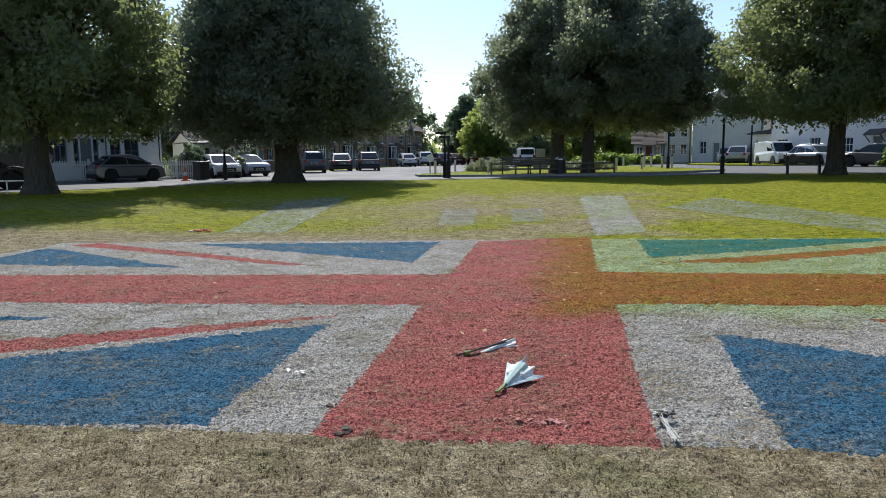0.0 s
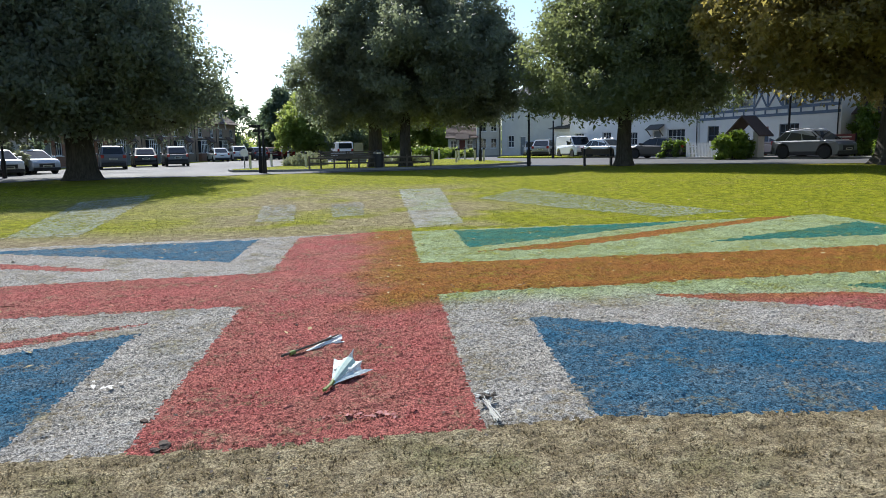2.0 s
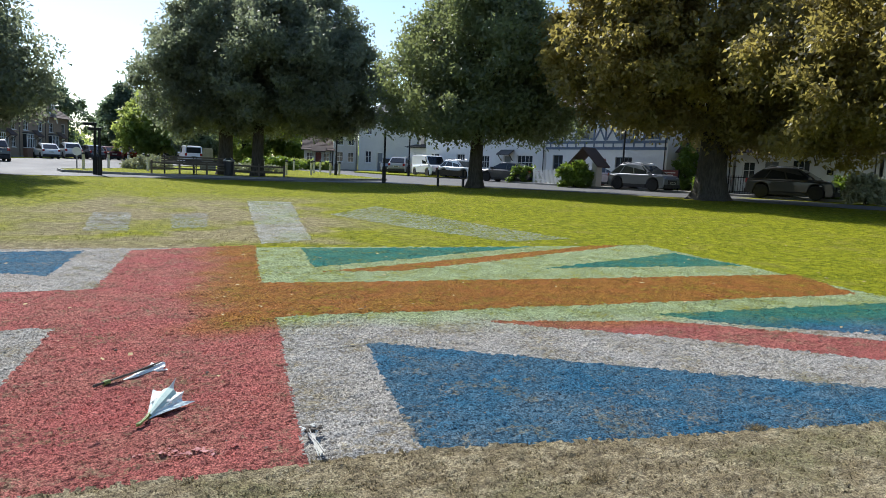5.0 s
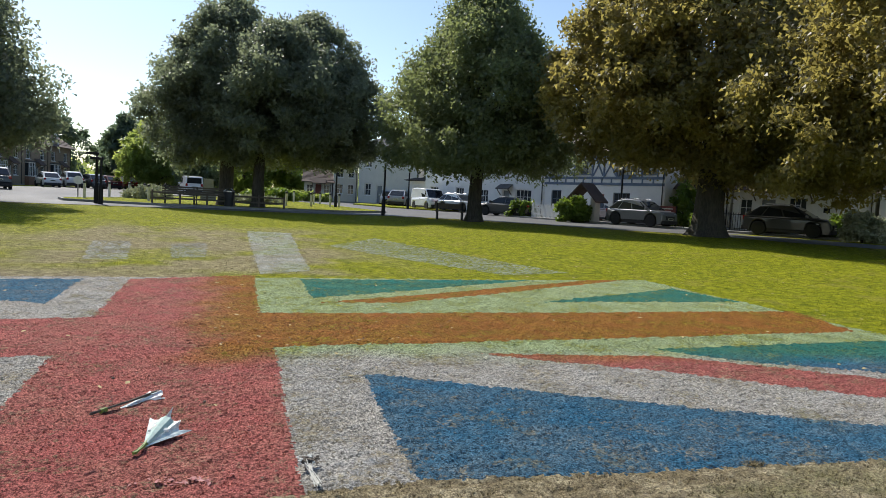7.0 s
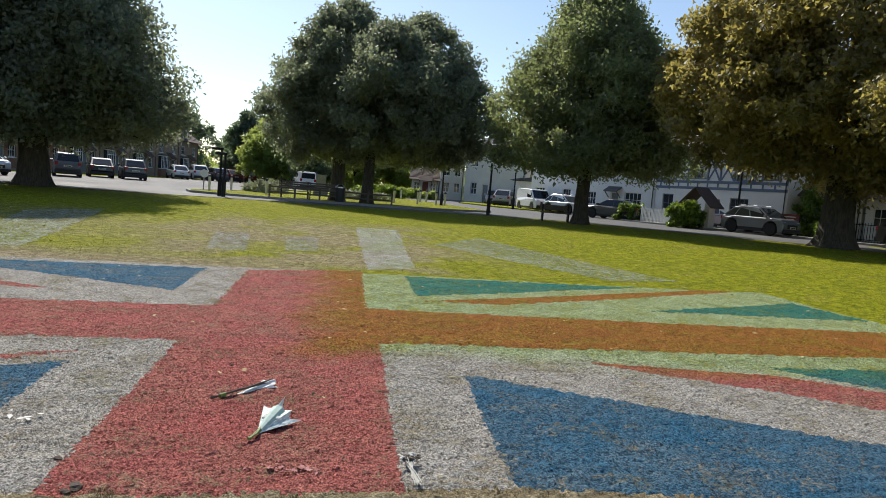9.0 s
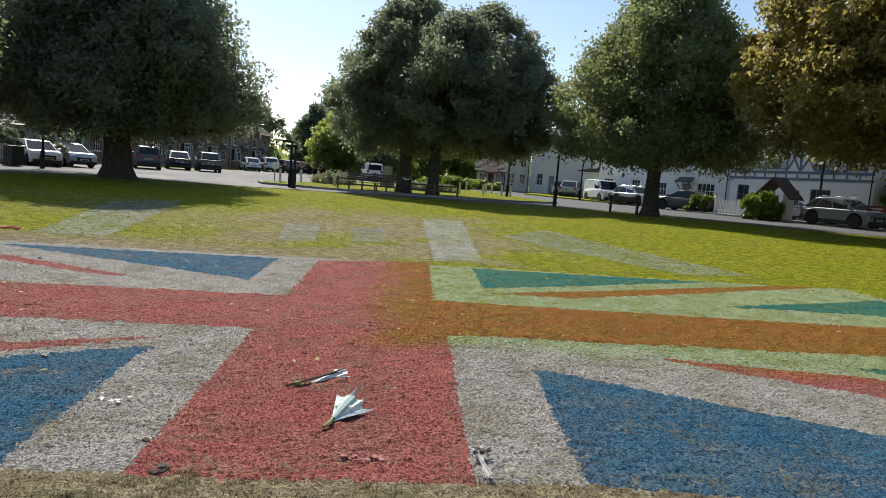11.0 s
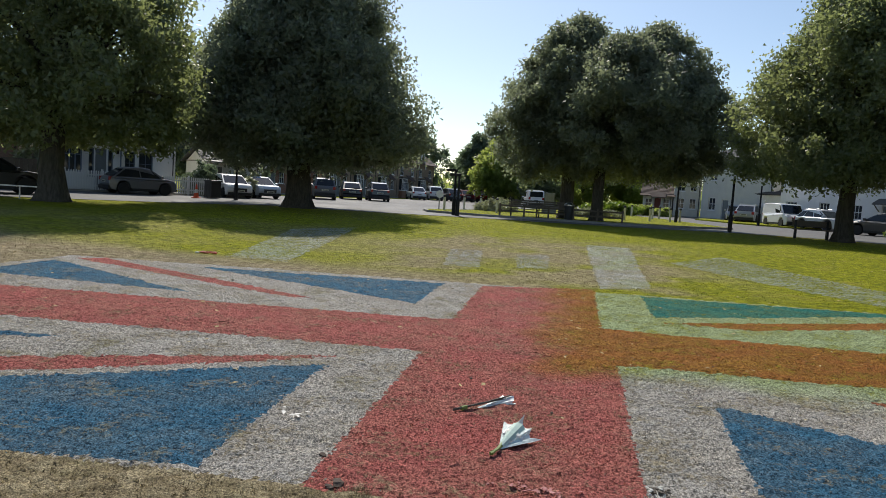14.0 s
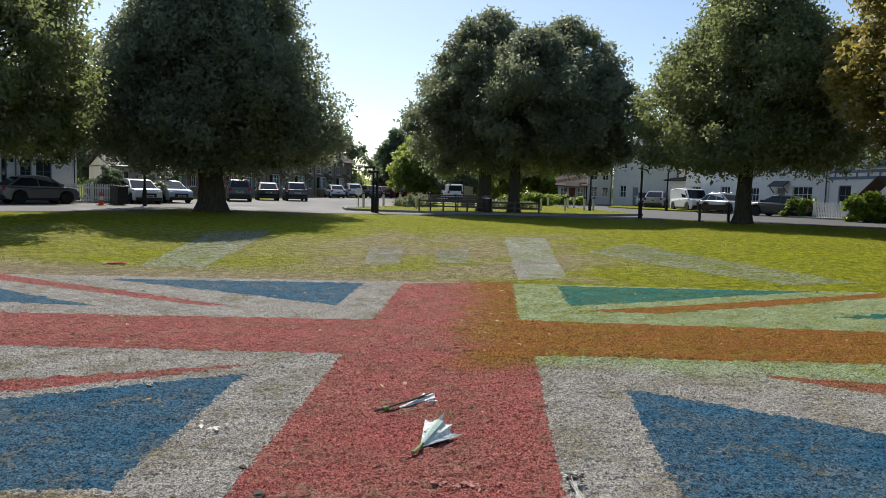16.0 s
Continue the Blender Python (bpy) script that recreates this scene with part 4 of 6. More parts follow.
# left of the green
house("orange-red brick house behind parked cars", (-43.5, 32.5), (-35.4, 43.2), 8, 5.4, 8.2, M["brick"], M["tile"], [(2, 1, 1.6, 1.4, 3, 2), (9.9, 1, 1.6, 1.4, 3, 2), (2, 3.5, 1.4, 1.2), (9.9, 3.5, 1.4, 1.2)], [(6.3, 1.0, 2.1)], chimneys=(2,))
w = house("white rendered house with blue-grey windows", (-34.4, 44.2), (-29.2, 51.6), 8, 5.9, 8.6, M["render"], M["slate"],
          [(5.3, 1.15, 0.75, 1.55, 2, 2), (6.3, 1.15, 1.05, 1.55, 2, 2), (1.3, 3.6, 1.1, 1.3), (4.0, 3.6, 1.0, 1.3), (6.5, 3.6, 1.1, 1.3), (2.85, 0.95, 0.36, 1.75, 1, 1), (4.15, 0.95, 0.36, 1.75, 1, 1)], [(3.25, 0.86, 2.65)], chimneys=(8,), joinery="bluegrey")
bay(w, 1.05, 2.25, 1.15, 2.75, 0.5, 3, joinery="bluegrey")
part("string_course", boxed(0, 4.9, -0.14, -0.004, 2.98, 3.1, 0.02), M["bluegrey"], w)
part("string_course", boxed(5.1, 7.5, -0.14, -0.004, 2.84, 2.96, 0.02), M["bluegrey"], w)
part("downpipe", tube(bmesh.new(), [(5.0, -0.07, 5.8), (5.0, -0.07, 0.1)], [0.05, 0.05], 8), M["bluegrey"], w)
for u in (2.55, 4.75):
    wl = part("wall_lantern", boxed(u - 0.07, u + 0.07, -0.22, -0.06, 2.45, 2.72, 0.02), M["dark"], w)
    part("lantern_arm", boxed(u - 0.02, u + 0.02, -0.08, -0.004, 2.55, 2.6), M["dark"], wl)
gar = house("low pale garage with a dark shallow roof", (-28.6, 55.2), (-25.6, 58.6), 5, 2.6, 3.5, M["cream"], M["slate"], [(0.5, 1.5, 0.9, 0.7, 2, 1)], [(1.9, 2.3, 2.1, "frame")], category="garage")
D = Vector((0.21, 0.978))
start = Vector((-32.2, 71.0))
for k in range(7):
    p, q = start + D * 7.0 * k, start + D * (7.0 * k + 6.96)
    h = house("brick terraced cottage with white bay and porch", tuple(p), tuple(q), 8, 4.5 if k < 5 else 5.2, 6.6 if k < 5 else 7.6, M["brick"] if k < 2 else M["brick_buff"], M["tile"],
              [(4.9, 1.1, 1.1, 1.25, 3, 2), (0.9, 3.1, 1.3, 1.2, 3, 2), (4.7, 3.1, 1.3, 1.2, 3, 2)], [(3.4, 0.95, 2.1)], chimneys=(6.4,), group="brick terrace")
    bay(h, 0.7, 2.5, 1.0, 2.7, 0.55, 4, wall="brick")
    porch(h, 3.1, 4.7, 2.5)
    if k in (4, 6):       # a gabled dormer on the front
        bm = bmesh.new()
        vs = [bm.verts.new(c) for c in ((0.6, -0.06, 4.6), (3.0, -0.06, 4.6), (1.8, -0.06, 6.9), (0.6, 3.0, 4.6), (3.0, 3.0, 4.6), (1.8, 3.0, 6.9))]
        for f in ((0, 1, 2), (5, 4, 3), (0, 2, 5, 3), (1, 4, 5, 2), (0, 3, 4, 1)):
            bm.faces.new([vs[j] for j in f])
        bmesh.ops.recalc_face_normals(bm, faces=bm.faces)
        part("gable", bm, M["brick_buff"], h)
        for sx in (-1, 1):
            part("barge_board", tube(bmesh.new(), [(1.8, -0.12, 7.0), (1.8 + sx * 1.4, -0.12, 4.3)], [0.09, 0.09], 6), M["frame"], h)

# right of the green
e = house("long white rendered house with small-paned windows", (22.0, 79.5), (29.0, 62.8), 8, 5.6, 8.4, M["render"], M["slate"],
          [(0.9, 1.2, 1.5, 1.1, 3, 2), (5.4, 1.1, 1.3, 1.2, 3, 2), (14.4, 1.0, 2.1, 1.3, 4, 2), (1.0, 3.6, 1.4, 1.15, 3, 2), (5.4, 3.6, 1.4, 1.15, 3, 2), (10.0, 3.6, 1.6, 1.15, 3, 2), (14.5, 3.6, 1.8, 1.15, 4, 2), (9.2, 1.0, 1.3, 1.2, 3, 2)], [(12.6, 1.0, 2.1)], chimneys=(4, 14))
porch(e, 12.2, 14.0, 2.35, 0.7, 0.4, "slate")
f = house("half-timbered house with blue-grey beams and tile roof", (29.05, 62.7), (33.0, 49.4), 7, 5.7, 8.6, M["render"], M["tile"],
          [(0.8, 3.6, 1.5, 1.35, 3, 2), (4.0, 3.7, 1.9, 1.3, 3, 2), (9.0, 3.6, 1.7, 1.35, 4, 2), (1.0, 0.9, 1.3, 1.5, 2, 2), (8.6, 1.1, 1.8, 1.2, 4, 2), (11.6, 3.7, 1.4, 1.2, 3, 2)], [(6.6, 1.0, 2.1, "reddoor")], chimneys=(3,), joinery="bluegrey")


def beam(root, u0, z0, u1, z1, wide=0.16):
    a, b = Vector((u0, 0, z0)), Vector((u1, 0, z1))
    d = b - a
    m = Matrix.Translation((a + b) / 2) @ Matrix.Rotation(-math.atan2(d.z, d.x), 4, "Y")
    part("beam", boxed(-d.length / 2, d.length / 2, -0.045, -0.004, -wide / 2, wide / 2, m=m), M["timber"], root)


for z in (2.95, 3.42, 5.45):
    beam(f, 0, z, 13.8, z, 0.2)
for u in (0.1, 0.65, 2.45, 3.85, 6.05, 7.4, 8.85, 10.85, 11.5, 13.1, 13.75):
    beam(f, u, 3.53, u, 5.34)
for u0, z0, u1, z1 in ((2.55, 4.4, 3.75, 5.3), (2.55, 4.4, 3.75, 3.6), (6.15, 5.3, 7.3, 3.6), (6.15, 3.6, 7.3, 5.3), (7.5, 3.6, 8.75, 5.3), (7.5, 5.3, 8.75, 3.6)):
    beam(f, u0, z0, u1, z1, 0.13)
for k in range(12):
    beam(f, 0.6 + 1.1 * k, 3.05, 0.6 + 1.1 * k, 3.32, 0.13)
g1 = house("small white cottage with steep tile roof", (33.6, 51.5), (36.6, 46.2), 6, 3.0, 6.0, M["render"], M["tile"], [(0.9, 1.0, 1.3, 1.2, 3, 2)], [(3.6, 1.0, 2.1, "reddoor")])
g2 = house("white cottage with grey door and bracketed porch", (36.7, 46.0), (41.2, 37.9), 6.5, 3.1, 6.6, M["render"], M["tile"], [(3.9, 0.9, 1.2, 1.5, 3, 2), (0.5, 1.0, 0.9, 1.2, 2, 2)], [(2.0, 1.05, 2.15)], chimneys=(8.2,))
porch(g2, 1.5, 5.6, 2.7, 1.0, 0.8)
part("wall_plaque", boxed(6.2, 6.6, -0.05, -0.004, 1.5, 1.8, 0.02), M["dark"], g2)
g3 = house("white cottage with tall sash windows and brick bands", (41.3, 37.7), (46.6, 28.4), 6.5, 4.6, 7.6, M["render"], M["tile"], [(1.0, 0.8, 0.75, 1.75, 1, 2), (1.85, 0.8, 0.75, 1.75, 1, 2), (6.2, 0.8, 1.4, 1.7, 3, 2)], [(4.2, 1.0, 2.1)], chimneys=(3,))
for z in (2.75, 0.3):
    part("brick_band", boxed(0.0, 10.6, -0.04, -0.004, z, z + 0.3), M["brick"], g3)
hh = house("tall cream rendered house with shallow slate roof", (16.8, 93.5), (22.6, 84.6), 9, 6.9, 8.2, M["cream"], M["slate"], [(1.2, 1.0, 1.1, 1.4), (1.2, 4.3, 1.1, 1.4), (6.5, 4.4, 1.3, 1.3)], [(3.4, 1.0, 2.1)], chimneys=(2,))
ga = house("white flat garage block beside the cream house", (21.2, 83.8), (24.4, 79.8), 5, 3.0, 3.3, M["render"], M["slate"], [], [(0.6, 2.4, 2.2, "frame")], category="garage")
ii = house("white cottage with shallow dark slate roof", (13.8, 95.4), (17.0, 95.0), 7, 4.6, 6.2, M["cream"], M["slate"], [(0.4, 1.0, 0.9, 1.2), (1.9, 1.0, 0.8, 1.2), (0.4, 3.0, 0.9, 1.1), (1.9, 3.0, 0.8, 1.1)], [])
jj = house("low cottage with brown porch roof", (10.1, 96.2), (13.7, 95.6), 6, 2.5, 4.2, M["cream"], M["tile"], [(0.3, 1.0, 0.8, 1.0), (2.5, 1.0, 0.8, 1.0)], [(1.4, 0.9, 2.0, "reddoor")])
porch(jj, 1.0, 2.8, 2.2, 1.0, 0.6)

# the roofed gateway and the sign by the half-timbered house
gate = thing("gateway", on(28.3, 53.1, -66) @ Matrix.Scale(0.74, 4), "small roofed gateway with steep dark tiles", "gateway")
for x in (-1.0, 1.0):
    part("gate_pier", boxed(x - 0.25, x + 0.25, -0.4, 0.4, 0, 2.2, 0.03), M["cream"], gate)
for s in (-1, 1):
    bm = bmesh.new()
    q = [bm.verts.new(c) for c in ((s * 1.7, -0.9, 1.9), (s * 1.7, 0.9, 1.9), (0, 0.9, 3.5), (0, -0.9, 3.5))]
    p = [bm.verts.new((v.co.x, v.co.y, v.co.z - 0.12)) for v in q]
    bm.faces.new(q), bm.faces.new(p[::-1])
    for j in range(4):
        bm.faces.new((p[j], p[(j + 1) % 4], q[(j + 1) % 4], q[j]))
    bmesh.ops.recalc_face_normals(bm, faces=bm.faces)
    part("gate_roof", bm, M["tile"], gate)
sign = thing("signboard", on(32.3, 48.0, -62) @ Matrix.Scale(0.6, 4), "dark red signboard with pale unreadable lines", "signboard")
for x in (-1.15, 1.15):
    part("sign_post", boxed(x - 0.05, x + 0.05, -0.05, 0.05, 0, 2.3), M["dark"], sign)
part("board", boxed(-1.1, 1.1, -0.03, 0.03, 1.2, 2.2, 0.01), M["reddoor"], sign)
for z, w2 in ((1.95, 0.8), (1.7, 0.6), (1.45, 0.7)):
    part("text_bar", boxed(-w2, w2, -0.04, -0.032, z - 0.05, z + 0.05), M["cream"], sign)


# ---- vehicles ----
STYLES = dict(  # greenhouse: rear foot, rear top, front top, front foot; belt and bonnet height shares; wheel radius
    hatch=(-0.47, -0.26, 0.09, 0.315, 0.60, 0.62, 0.32), sedan=(-0.43, -0.20, 0.06, 0.265, 0.62, 0.63, 0.33), suv=(-0.478, -0.30, 0.09, 0.305, 0.60, 0.63, 0.37),
    mpv=(-0.488, -0.44, 0.10, 0.30, 0.58, 0.56, 0.31), van=(-0.494, -0.485, 0.20, 0.345, 0.56, 0.56, 0.33))


def quad_panel(bm, corners, inset, proud):
    """A panel inset in a four-cornered face and a little proud of it. inset: shares left, right, bottom, top."""
    a, b, c, d = (Vector(q) for q in corners)     # bottom left, bottom right, top right, top left
    n = (b - a).cross(d - a).normalized() * proud
    l, r, lo, hi = inset

    def at(s, t):
        return a.lerp(b, s).lerp(d.lerp(c, s), t)
    q = [at(l, lo), at(1 - r, lo), at(1 - r, 1 - hi), at(l, 1 - hi)]
    o = [bm.verts.new(v + n) for v in q]
    i2 = [bm.verts.new(v - n) for v in q]
    bm.faces.new(o), bm.faces.new(i2[::-1])
    for j in range(4):
        bm.faces.new((i2[j], i2[(j + 1) % 4], o[(j + 1) % 4], o[j]))
    return bm


def vehicle(name, label, x, y, heading, style, L, W, H, paint, metal=0.3, group="parked cars", up=0.02, category="car"):
    """A car whose front points along heading (degrees from +x)."""
    rf, rt, ft, ff, belt, bonnet, rw = STYLES[style]
    root = thing(name, on(x, y, heading, up), label, category, group)
    pm = carpaint("car_paint", paint, metal)
    zb, zh, c = belt * H, bonnet * H, 0.19
    xa, xf = -0.30 * L, 0.31 * L
    ar = rw + 0.06
    pts = [(-0.47 * L, c + 0.08)]

    def arch(xc):
        for k in range(9):
            a = math.pi * (1 - k / 8)
            pts.append((xc + ar * math.cos(a), max(c, rw + ar * math.sin(a))))
    pts.append((xa - ar - 0.02, c))
    arch(xa)
    arch(xf)
    pts += [(xf + ar + 0.02, c), (0.475 * L, c + 0.02), (0.497 * L, 0.33 * H), (0.49 * L, 0.45 * H), (0.455 * L, zh * 0.90), (ff * L + 0.06, zh * 0.99), (ff * L - 0.05, zb), (rf * L + 0.1, zb + 0.02), (max(-0.488, rf - 0.012) * L, zb - 0.02), (-0.495 * L, 0.5 * H), (-0.5 * L, 0.34 * H)]
    if style == "sedan":
        pts[-4:-3] = [(rf * L, zb), (-0.47 * L, zb - 0.03)]
    bm = bmesh.new()
    sides = []
    for yy in (-W / 2, W / 2):
        sides.append([bm.verts.new((px, yy, pz)) for px, pz in pts])
    n = len(pts)
    bm.faces.new(sides[0]), bm.faces.new(sides[1][::-1])
    for j in range(n):
        bm.faces.new((sides[0][j], sides[0][(j + 1) % n], sides[1][(j + 1) % n], sides[1][j]))
    bmesh.ops.recalc_face_normals(bm, faces=bm.faces)
    rim = [e for e in bm.edges if abs(e.verts[0].co.y - e.verts[1].co.y) < 1e-6 and min(v.co.z for v in e.verts) > c + 0.25 and max(v.co.z for v in e.verts) > 0.33 * H]
    bmesh.ops.bevel(bm, geom=rim, offset=0.07, segments=3, profile=0.5, affect="EDGES")
    for v in bm.verts:       # narrower towards the ends and the roof
        s = abs(v.co.x) / (L / 2)
        v.co.y *= 1 - 0.12 * max(0, s - 0.72) / 0.28 - 0.05 * max(0, (v.co.z - 0.45 * H) / H)
    body = part("body", bm, pm, root)
    # greenhouse
    w0, w1 = W * 0.455, W * (0.375 if style != "van" else 0.43)
    base = [(rf * L, -w0, zb), (ff * L, -w0, zb), (ff * L, w0, zb), (rf * L, w0, zb)]
    roof = [(rt * L, -w1, H * 0.945), (ft * L, -w1, H * 0.955), (ft * L, w1, H * 0.955), (rt * L, w1, H * 0.945)]
    bm = bmesh.new()
    lo, hi = [bm.verts.new((a, b2, z - 0.05)) for a, b2, z in base], [bm.verts.new(q) for q in roof]
    bm.faces.new(lo[::-1]), bm.faces.new(hi)
    for j in range(4):
        bm.faces.new((lo[j], lo[(j + 1) % 4], hi[(j + 1) % 4], hi[j]))
    crown_edge = bmesh.ops.subdivide_edges(bm, edges=[e for e in bm.edges if all(v.co.z > zb + 0.1 for v in e.verts) and abs(e.verts[0].co.x - e.verts[1].co.x) > 0.3], cuts=2)
    for v in crown_edge["geom_inner"]:
        if isinstance(v, bmesh.types.BMVert):
            v.co.z = H * 0.99
            v.co.y *= 1.03
    tops = [e for e in bm.edges if all(v.co.z > zb + 0.1 for v in e.verts) and e.calc_face_angle(0) > 0.3]
    bmesh.ops.bevel(bm, geom=tops, offset=0.06, segments=3, profile=0.5, affect="EDGES")
    part("cabin", bm, pm, root, smooth=False)
    part("windscreen", quad_panel(bmesh.new(), (base[1], base[2], roof[2], roof[1]), (0.05, 0.05, 0.04, 0.09), 0.008), M["carglass"], root)
    part("rear_window", quad_panel(bmesh.new(), (base[3], base[0], roof[0], roof[3]), (0.08, 0.08, 0.14, 0.12), 0.008), M["carglass"], root)
    for sgn in (0, 1):
        q = (base[0], base[1], roof[1], roof[0]) if sgn == 0 else (base[2], base[3], roof[3], roof[2])
        cuts = ((0.06, 0.52), (0.55, 0.93)) if style != "van" else ((0.66, 0.95),)
        if style in ("suv", "mpv"):
            cuts = ((0.05, 0.24), (0.27, 0.57), (0.60, 0.94))
        for s0, s1 in cuts:
            if sgn:
                s0, s1 = 1 - s1, 1 - s0
            part("side_window", quad_panel(bmesh.new(), q, (s0, 1 - s1, 0.06, 0.16), 0.007), M["carglass"], root)
        sy = -1 if sgn == 0 else 1
        mir = boxed(ft * L + 0.22 * L * 0.6, ft * L + 0.22 * L * 0.6 + 0.14, sy * W * 0.47, sy * (W * 0.47 + 0.2), zb + 0.02, zb + 0.17, 0.03)
        part("mirror", mir, pm, root)
        part("headlight", boxed(0.435 * L, 0.478 * L, sy * W * 0.27, sy * W * 0.43, 0.43 * H, 0.51 * H, 0.03), M["lamp"], root)
        part("tail_light", boxed(-0.497 * L, -0.455 * L, sy * W * 0.33, sy * W * 0.445, 0.46 * H, 0.60 * H, 0.02), M["redlamp"], root)
        part("door_sill", boxed(xa + ar + 0.04, xf - ar - 0.04, sy * W * 0.475, sy * (W * 0.5 + 0.006), c + 0.01, c + 0.13, 0.01), M["trim"], root)
        part("door_handle", boxed(-0.02 * L, -0.02 * L + 0.18, sy * W * 0.485, sy * (W * 0.485 + 0.03), zb - 0.17, zb - 0.13, 0.008), pm if style != "van" else M["trim"], root)
    part("grille", boxed(0.486 * L, 0.503 * L, -W * 0.24, W * 0.24, 0.27 * H, 0.42 * H, 0.01), M["trim"], root)
    part("front_bumper", boxed(0.465 * L, 0.508 * L, -W * 0.42, W * 0.42, c + 0.02, 0.25 * H, 0.02), M["trim"], root)
    part("rear_bumper", boxed(-0.508 * L, -0.465 * L, -W * 0.43, W * 0.43, c + 0.04, 0.28 * H, 0.02), M["trim"], root)
    for xx, sg in ((0.507 * L, 1), (-0.503 * L, -1)):
        z = 0.31 * H if sg > 0 else 0.43 * H
        pl = part("number_plate", boxed(xx, xx + sg * 0.012, -0.26, 0.26, z - 0.055, z + 0.055), M["plate"], root)
        part("plate_bar", boxed(xx + sg * 0.014, xx + sg * 0.018, -0.2, 0.2, z - 0.03, z + 0.03), M["trim"], pl)
    part("underbody", boxed(-0.44 * L, 0.44 * L, -W * 0.4, W * 0.4, c - 0.02, 0.42 * H), M["trim"], root)
    if style == "suv":
        for sy in (-1, 1):
            part("roof_rail", tube(bmesh.new(), [(rt * L + 0.15, sy * w1 * 0.93, H * 0.985), (rt * L + 0.3, sy * w1 * 0.93, H + 0.03), (ft * L - 0.2, sy * w1 * 0.93, H + 0.03), (ft * L - 0.05, sy * w1 * 0.93, H * 0.985)], [0.02] * 4, 6), M["alloy"], root)
    for xx in (xa, xf):
        for sy in (-1, 1):
            turn = pose(xx, sy * (W / 2 - 0.1), rw - 0.02, 90, 0, 0)
            tyre = part("wheel", lathe(bmesh.new(), [(rw * 0.62, -0.1), (rw * 0.93, -0.1), (rw, -0.06), (rw, 0.06), (rw * 0.93, 0.1), (rw * 0.62, 0.1)], 20), M["tyre"], root)
            tyre.matrix_basis = turn
            bm = lathe(bmesh.new(), [(rw * 0.66, -0.06), (rw * 0.68, 0.085), (rw * 0.6, 0.098), (rw * 0.55, 0.05)] if sy < 0 else [(rw * 0.55, -0.05), (rw * 0.6, -0.098), (rw * 0.68, -0.085), (rw * 0.66, 0.06)], 20)
            side = 0.075 if sy < 0 else -0.075
            for k in range(5):
                box(bm, 0.02, rw * 0.62, -0.035, 0.035, side - 0.012, side + 0.016, m=Matrix.Rotation(k * 2 * math.pi / 5, 4, "Z"))
            part("rim", bm, M["alloy"], tyre)
    return root


BLACK, DARKGREY, GREY, SILVER, WHITE, NAVY, MAROON, PINK = (0.012, 0.012, 0.014), (0.04, 0.042, 0.047), (0.13, 0.135, 0.145), (0.40, 0.41, 0.43), (0.78, 0.78, 0.77), (0.02, 0.03, 0.07), (0.10, 0.01, 0.014), (0.40, 0.24, 0.22)
vehicle("hatchback", "grey hatchback parked before a picket fence", -29.2, 47, 56, "hatch", 3.75, 1.7, 1.5, GREY, 0.0)
vehicle("suv", "black estate car beside the low railing", -29.8, 34.5, 50, "suv", 4.4, 1.8, 1.6, BLACK)
vehicle("estate_car", "dark car parked on the brick house drive", -36.3, 38.0, 60, "hatch", 4.3, 1.8, 1.55, DARKGREY)
vehicle("hatchback", "white hatchback facing out of the parking row", -25.9, 54, -44, "hatch", 3.9, 1.75, 1.48, WHITE, 0.0)
vehicle("hatchback", "pale blue hatchback next to the white one", -25.4, 57.8, -40, "hatch", 4.2, 1.78, 1.46, (0.45, 0.50, 0.56), 0.3)
vehicle("people_carrier", "grey people carrier parked with its tail to the road", -23.4, 68.9, 112, "mpv", 4.3, 1.8, 1.68, GREY, 0.2)
vehicle("hatchback", "black hatchback parked tail out", -22.8, 75.8, 112, "hatch", 4.1, 1.8, 1.52, BLACK)
vehicle("suv", "dark small suv parked tail out", -20, 76.6, 112, "suv", 4.2, 1.8, 1.62, DARKGREY)
vehicle("hatchback", "white hatchback parked at the terrace", -21, 101.2, 115, "hatch", 4.0, 1.75, 1.5, WHITE, 0.0)
vehicle("suv", "white suv parked at the terrace", -19.5, 106.7, 112, "suv", 4.5, 1.85, 1.7, (0.65, 0.65, 0.64), 0.1)
vehicle("estate_car", "dark grey estate parked at the terrace", -17.3, 108.3, 120, "suv", 4.4, 1.8, 1.55, DARKGREY)
vehicle("hatchback", "maroon hatchback parked at the terrace", -15.8, 112.4, 120, "hatch", 4.1, 1.75, 1.5, MAROON)
vehicle("hatchback", "dark red car parked behind the maroon one", -14.4, 117.7, 120, "hatch", 4.1, 1.75, 1.5, (0.16, 0.02, 0.02))
vehicle("panel_van", "white van parked on the far road", -4.0, 98, 100, "van", 4.6, 1.85, 1.95, WHITE, 0.0, category="van")
vehicle("hatchback", "silver car standing far down the road", -5.2, 118.5, 95, "hatch", 4.1, 1.75, 1.5, SILVER)
vehicle("hatchback", "dark hatchback parked beyond the white van", 19.8, 88.6, -100, "hatch", 4.0, 1.75, 1.5, (0.30, 0.33, 0.38))
vehicle("suv", "silver suv parked behind the white van", 20.4, 84.5, 64, "suv", 4.4, 1.8, 1.62, SILVER, 0.5)
vehicle("panel_van", "small white panel van parked by the kerb", 21.3, 75.1, -80, "van", 4.1, 1.8, 1.84, WHITE, 0.0, category="van")
vehicle("hatchback", "pale small car with roof rails by the kerb", 23.2, 70.5, -62, "suv", 3.7, 1.7, 1.5, (0.55, 0.57, 0.58), 0.3)
vehicle("sedan", "dark grey saloon parked facing away", 25, 61.8, 128, "sedan", 4.35, 1.82, 1.46, DARKGREY, 0.0)
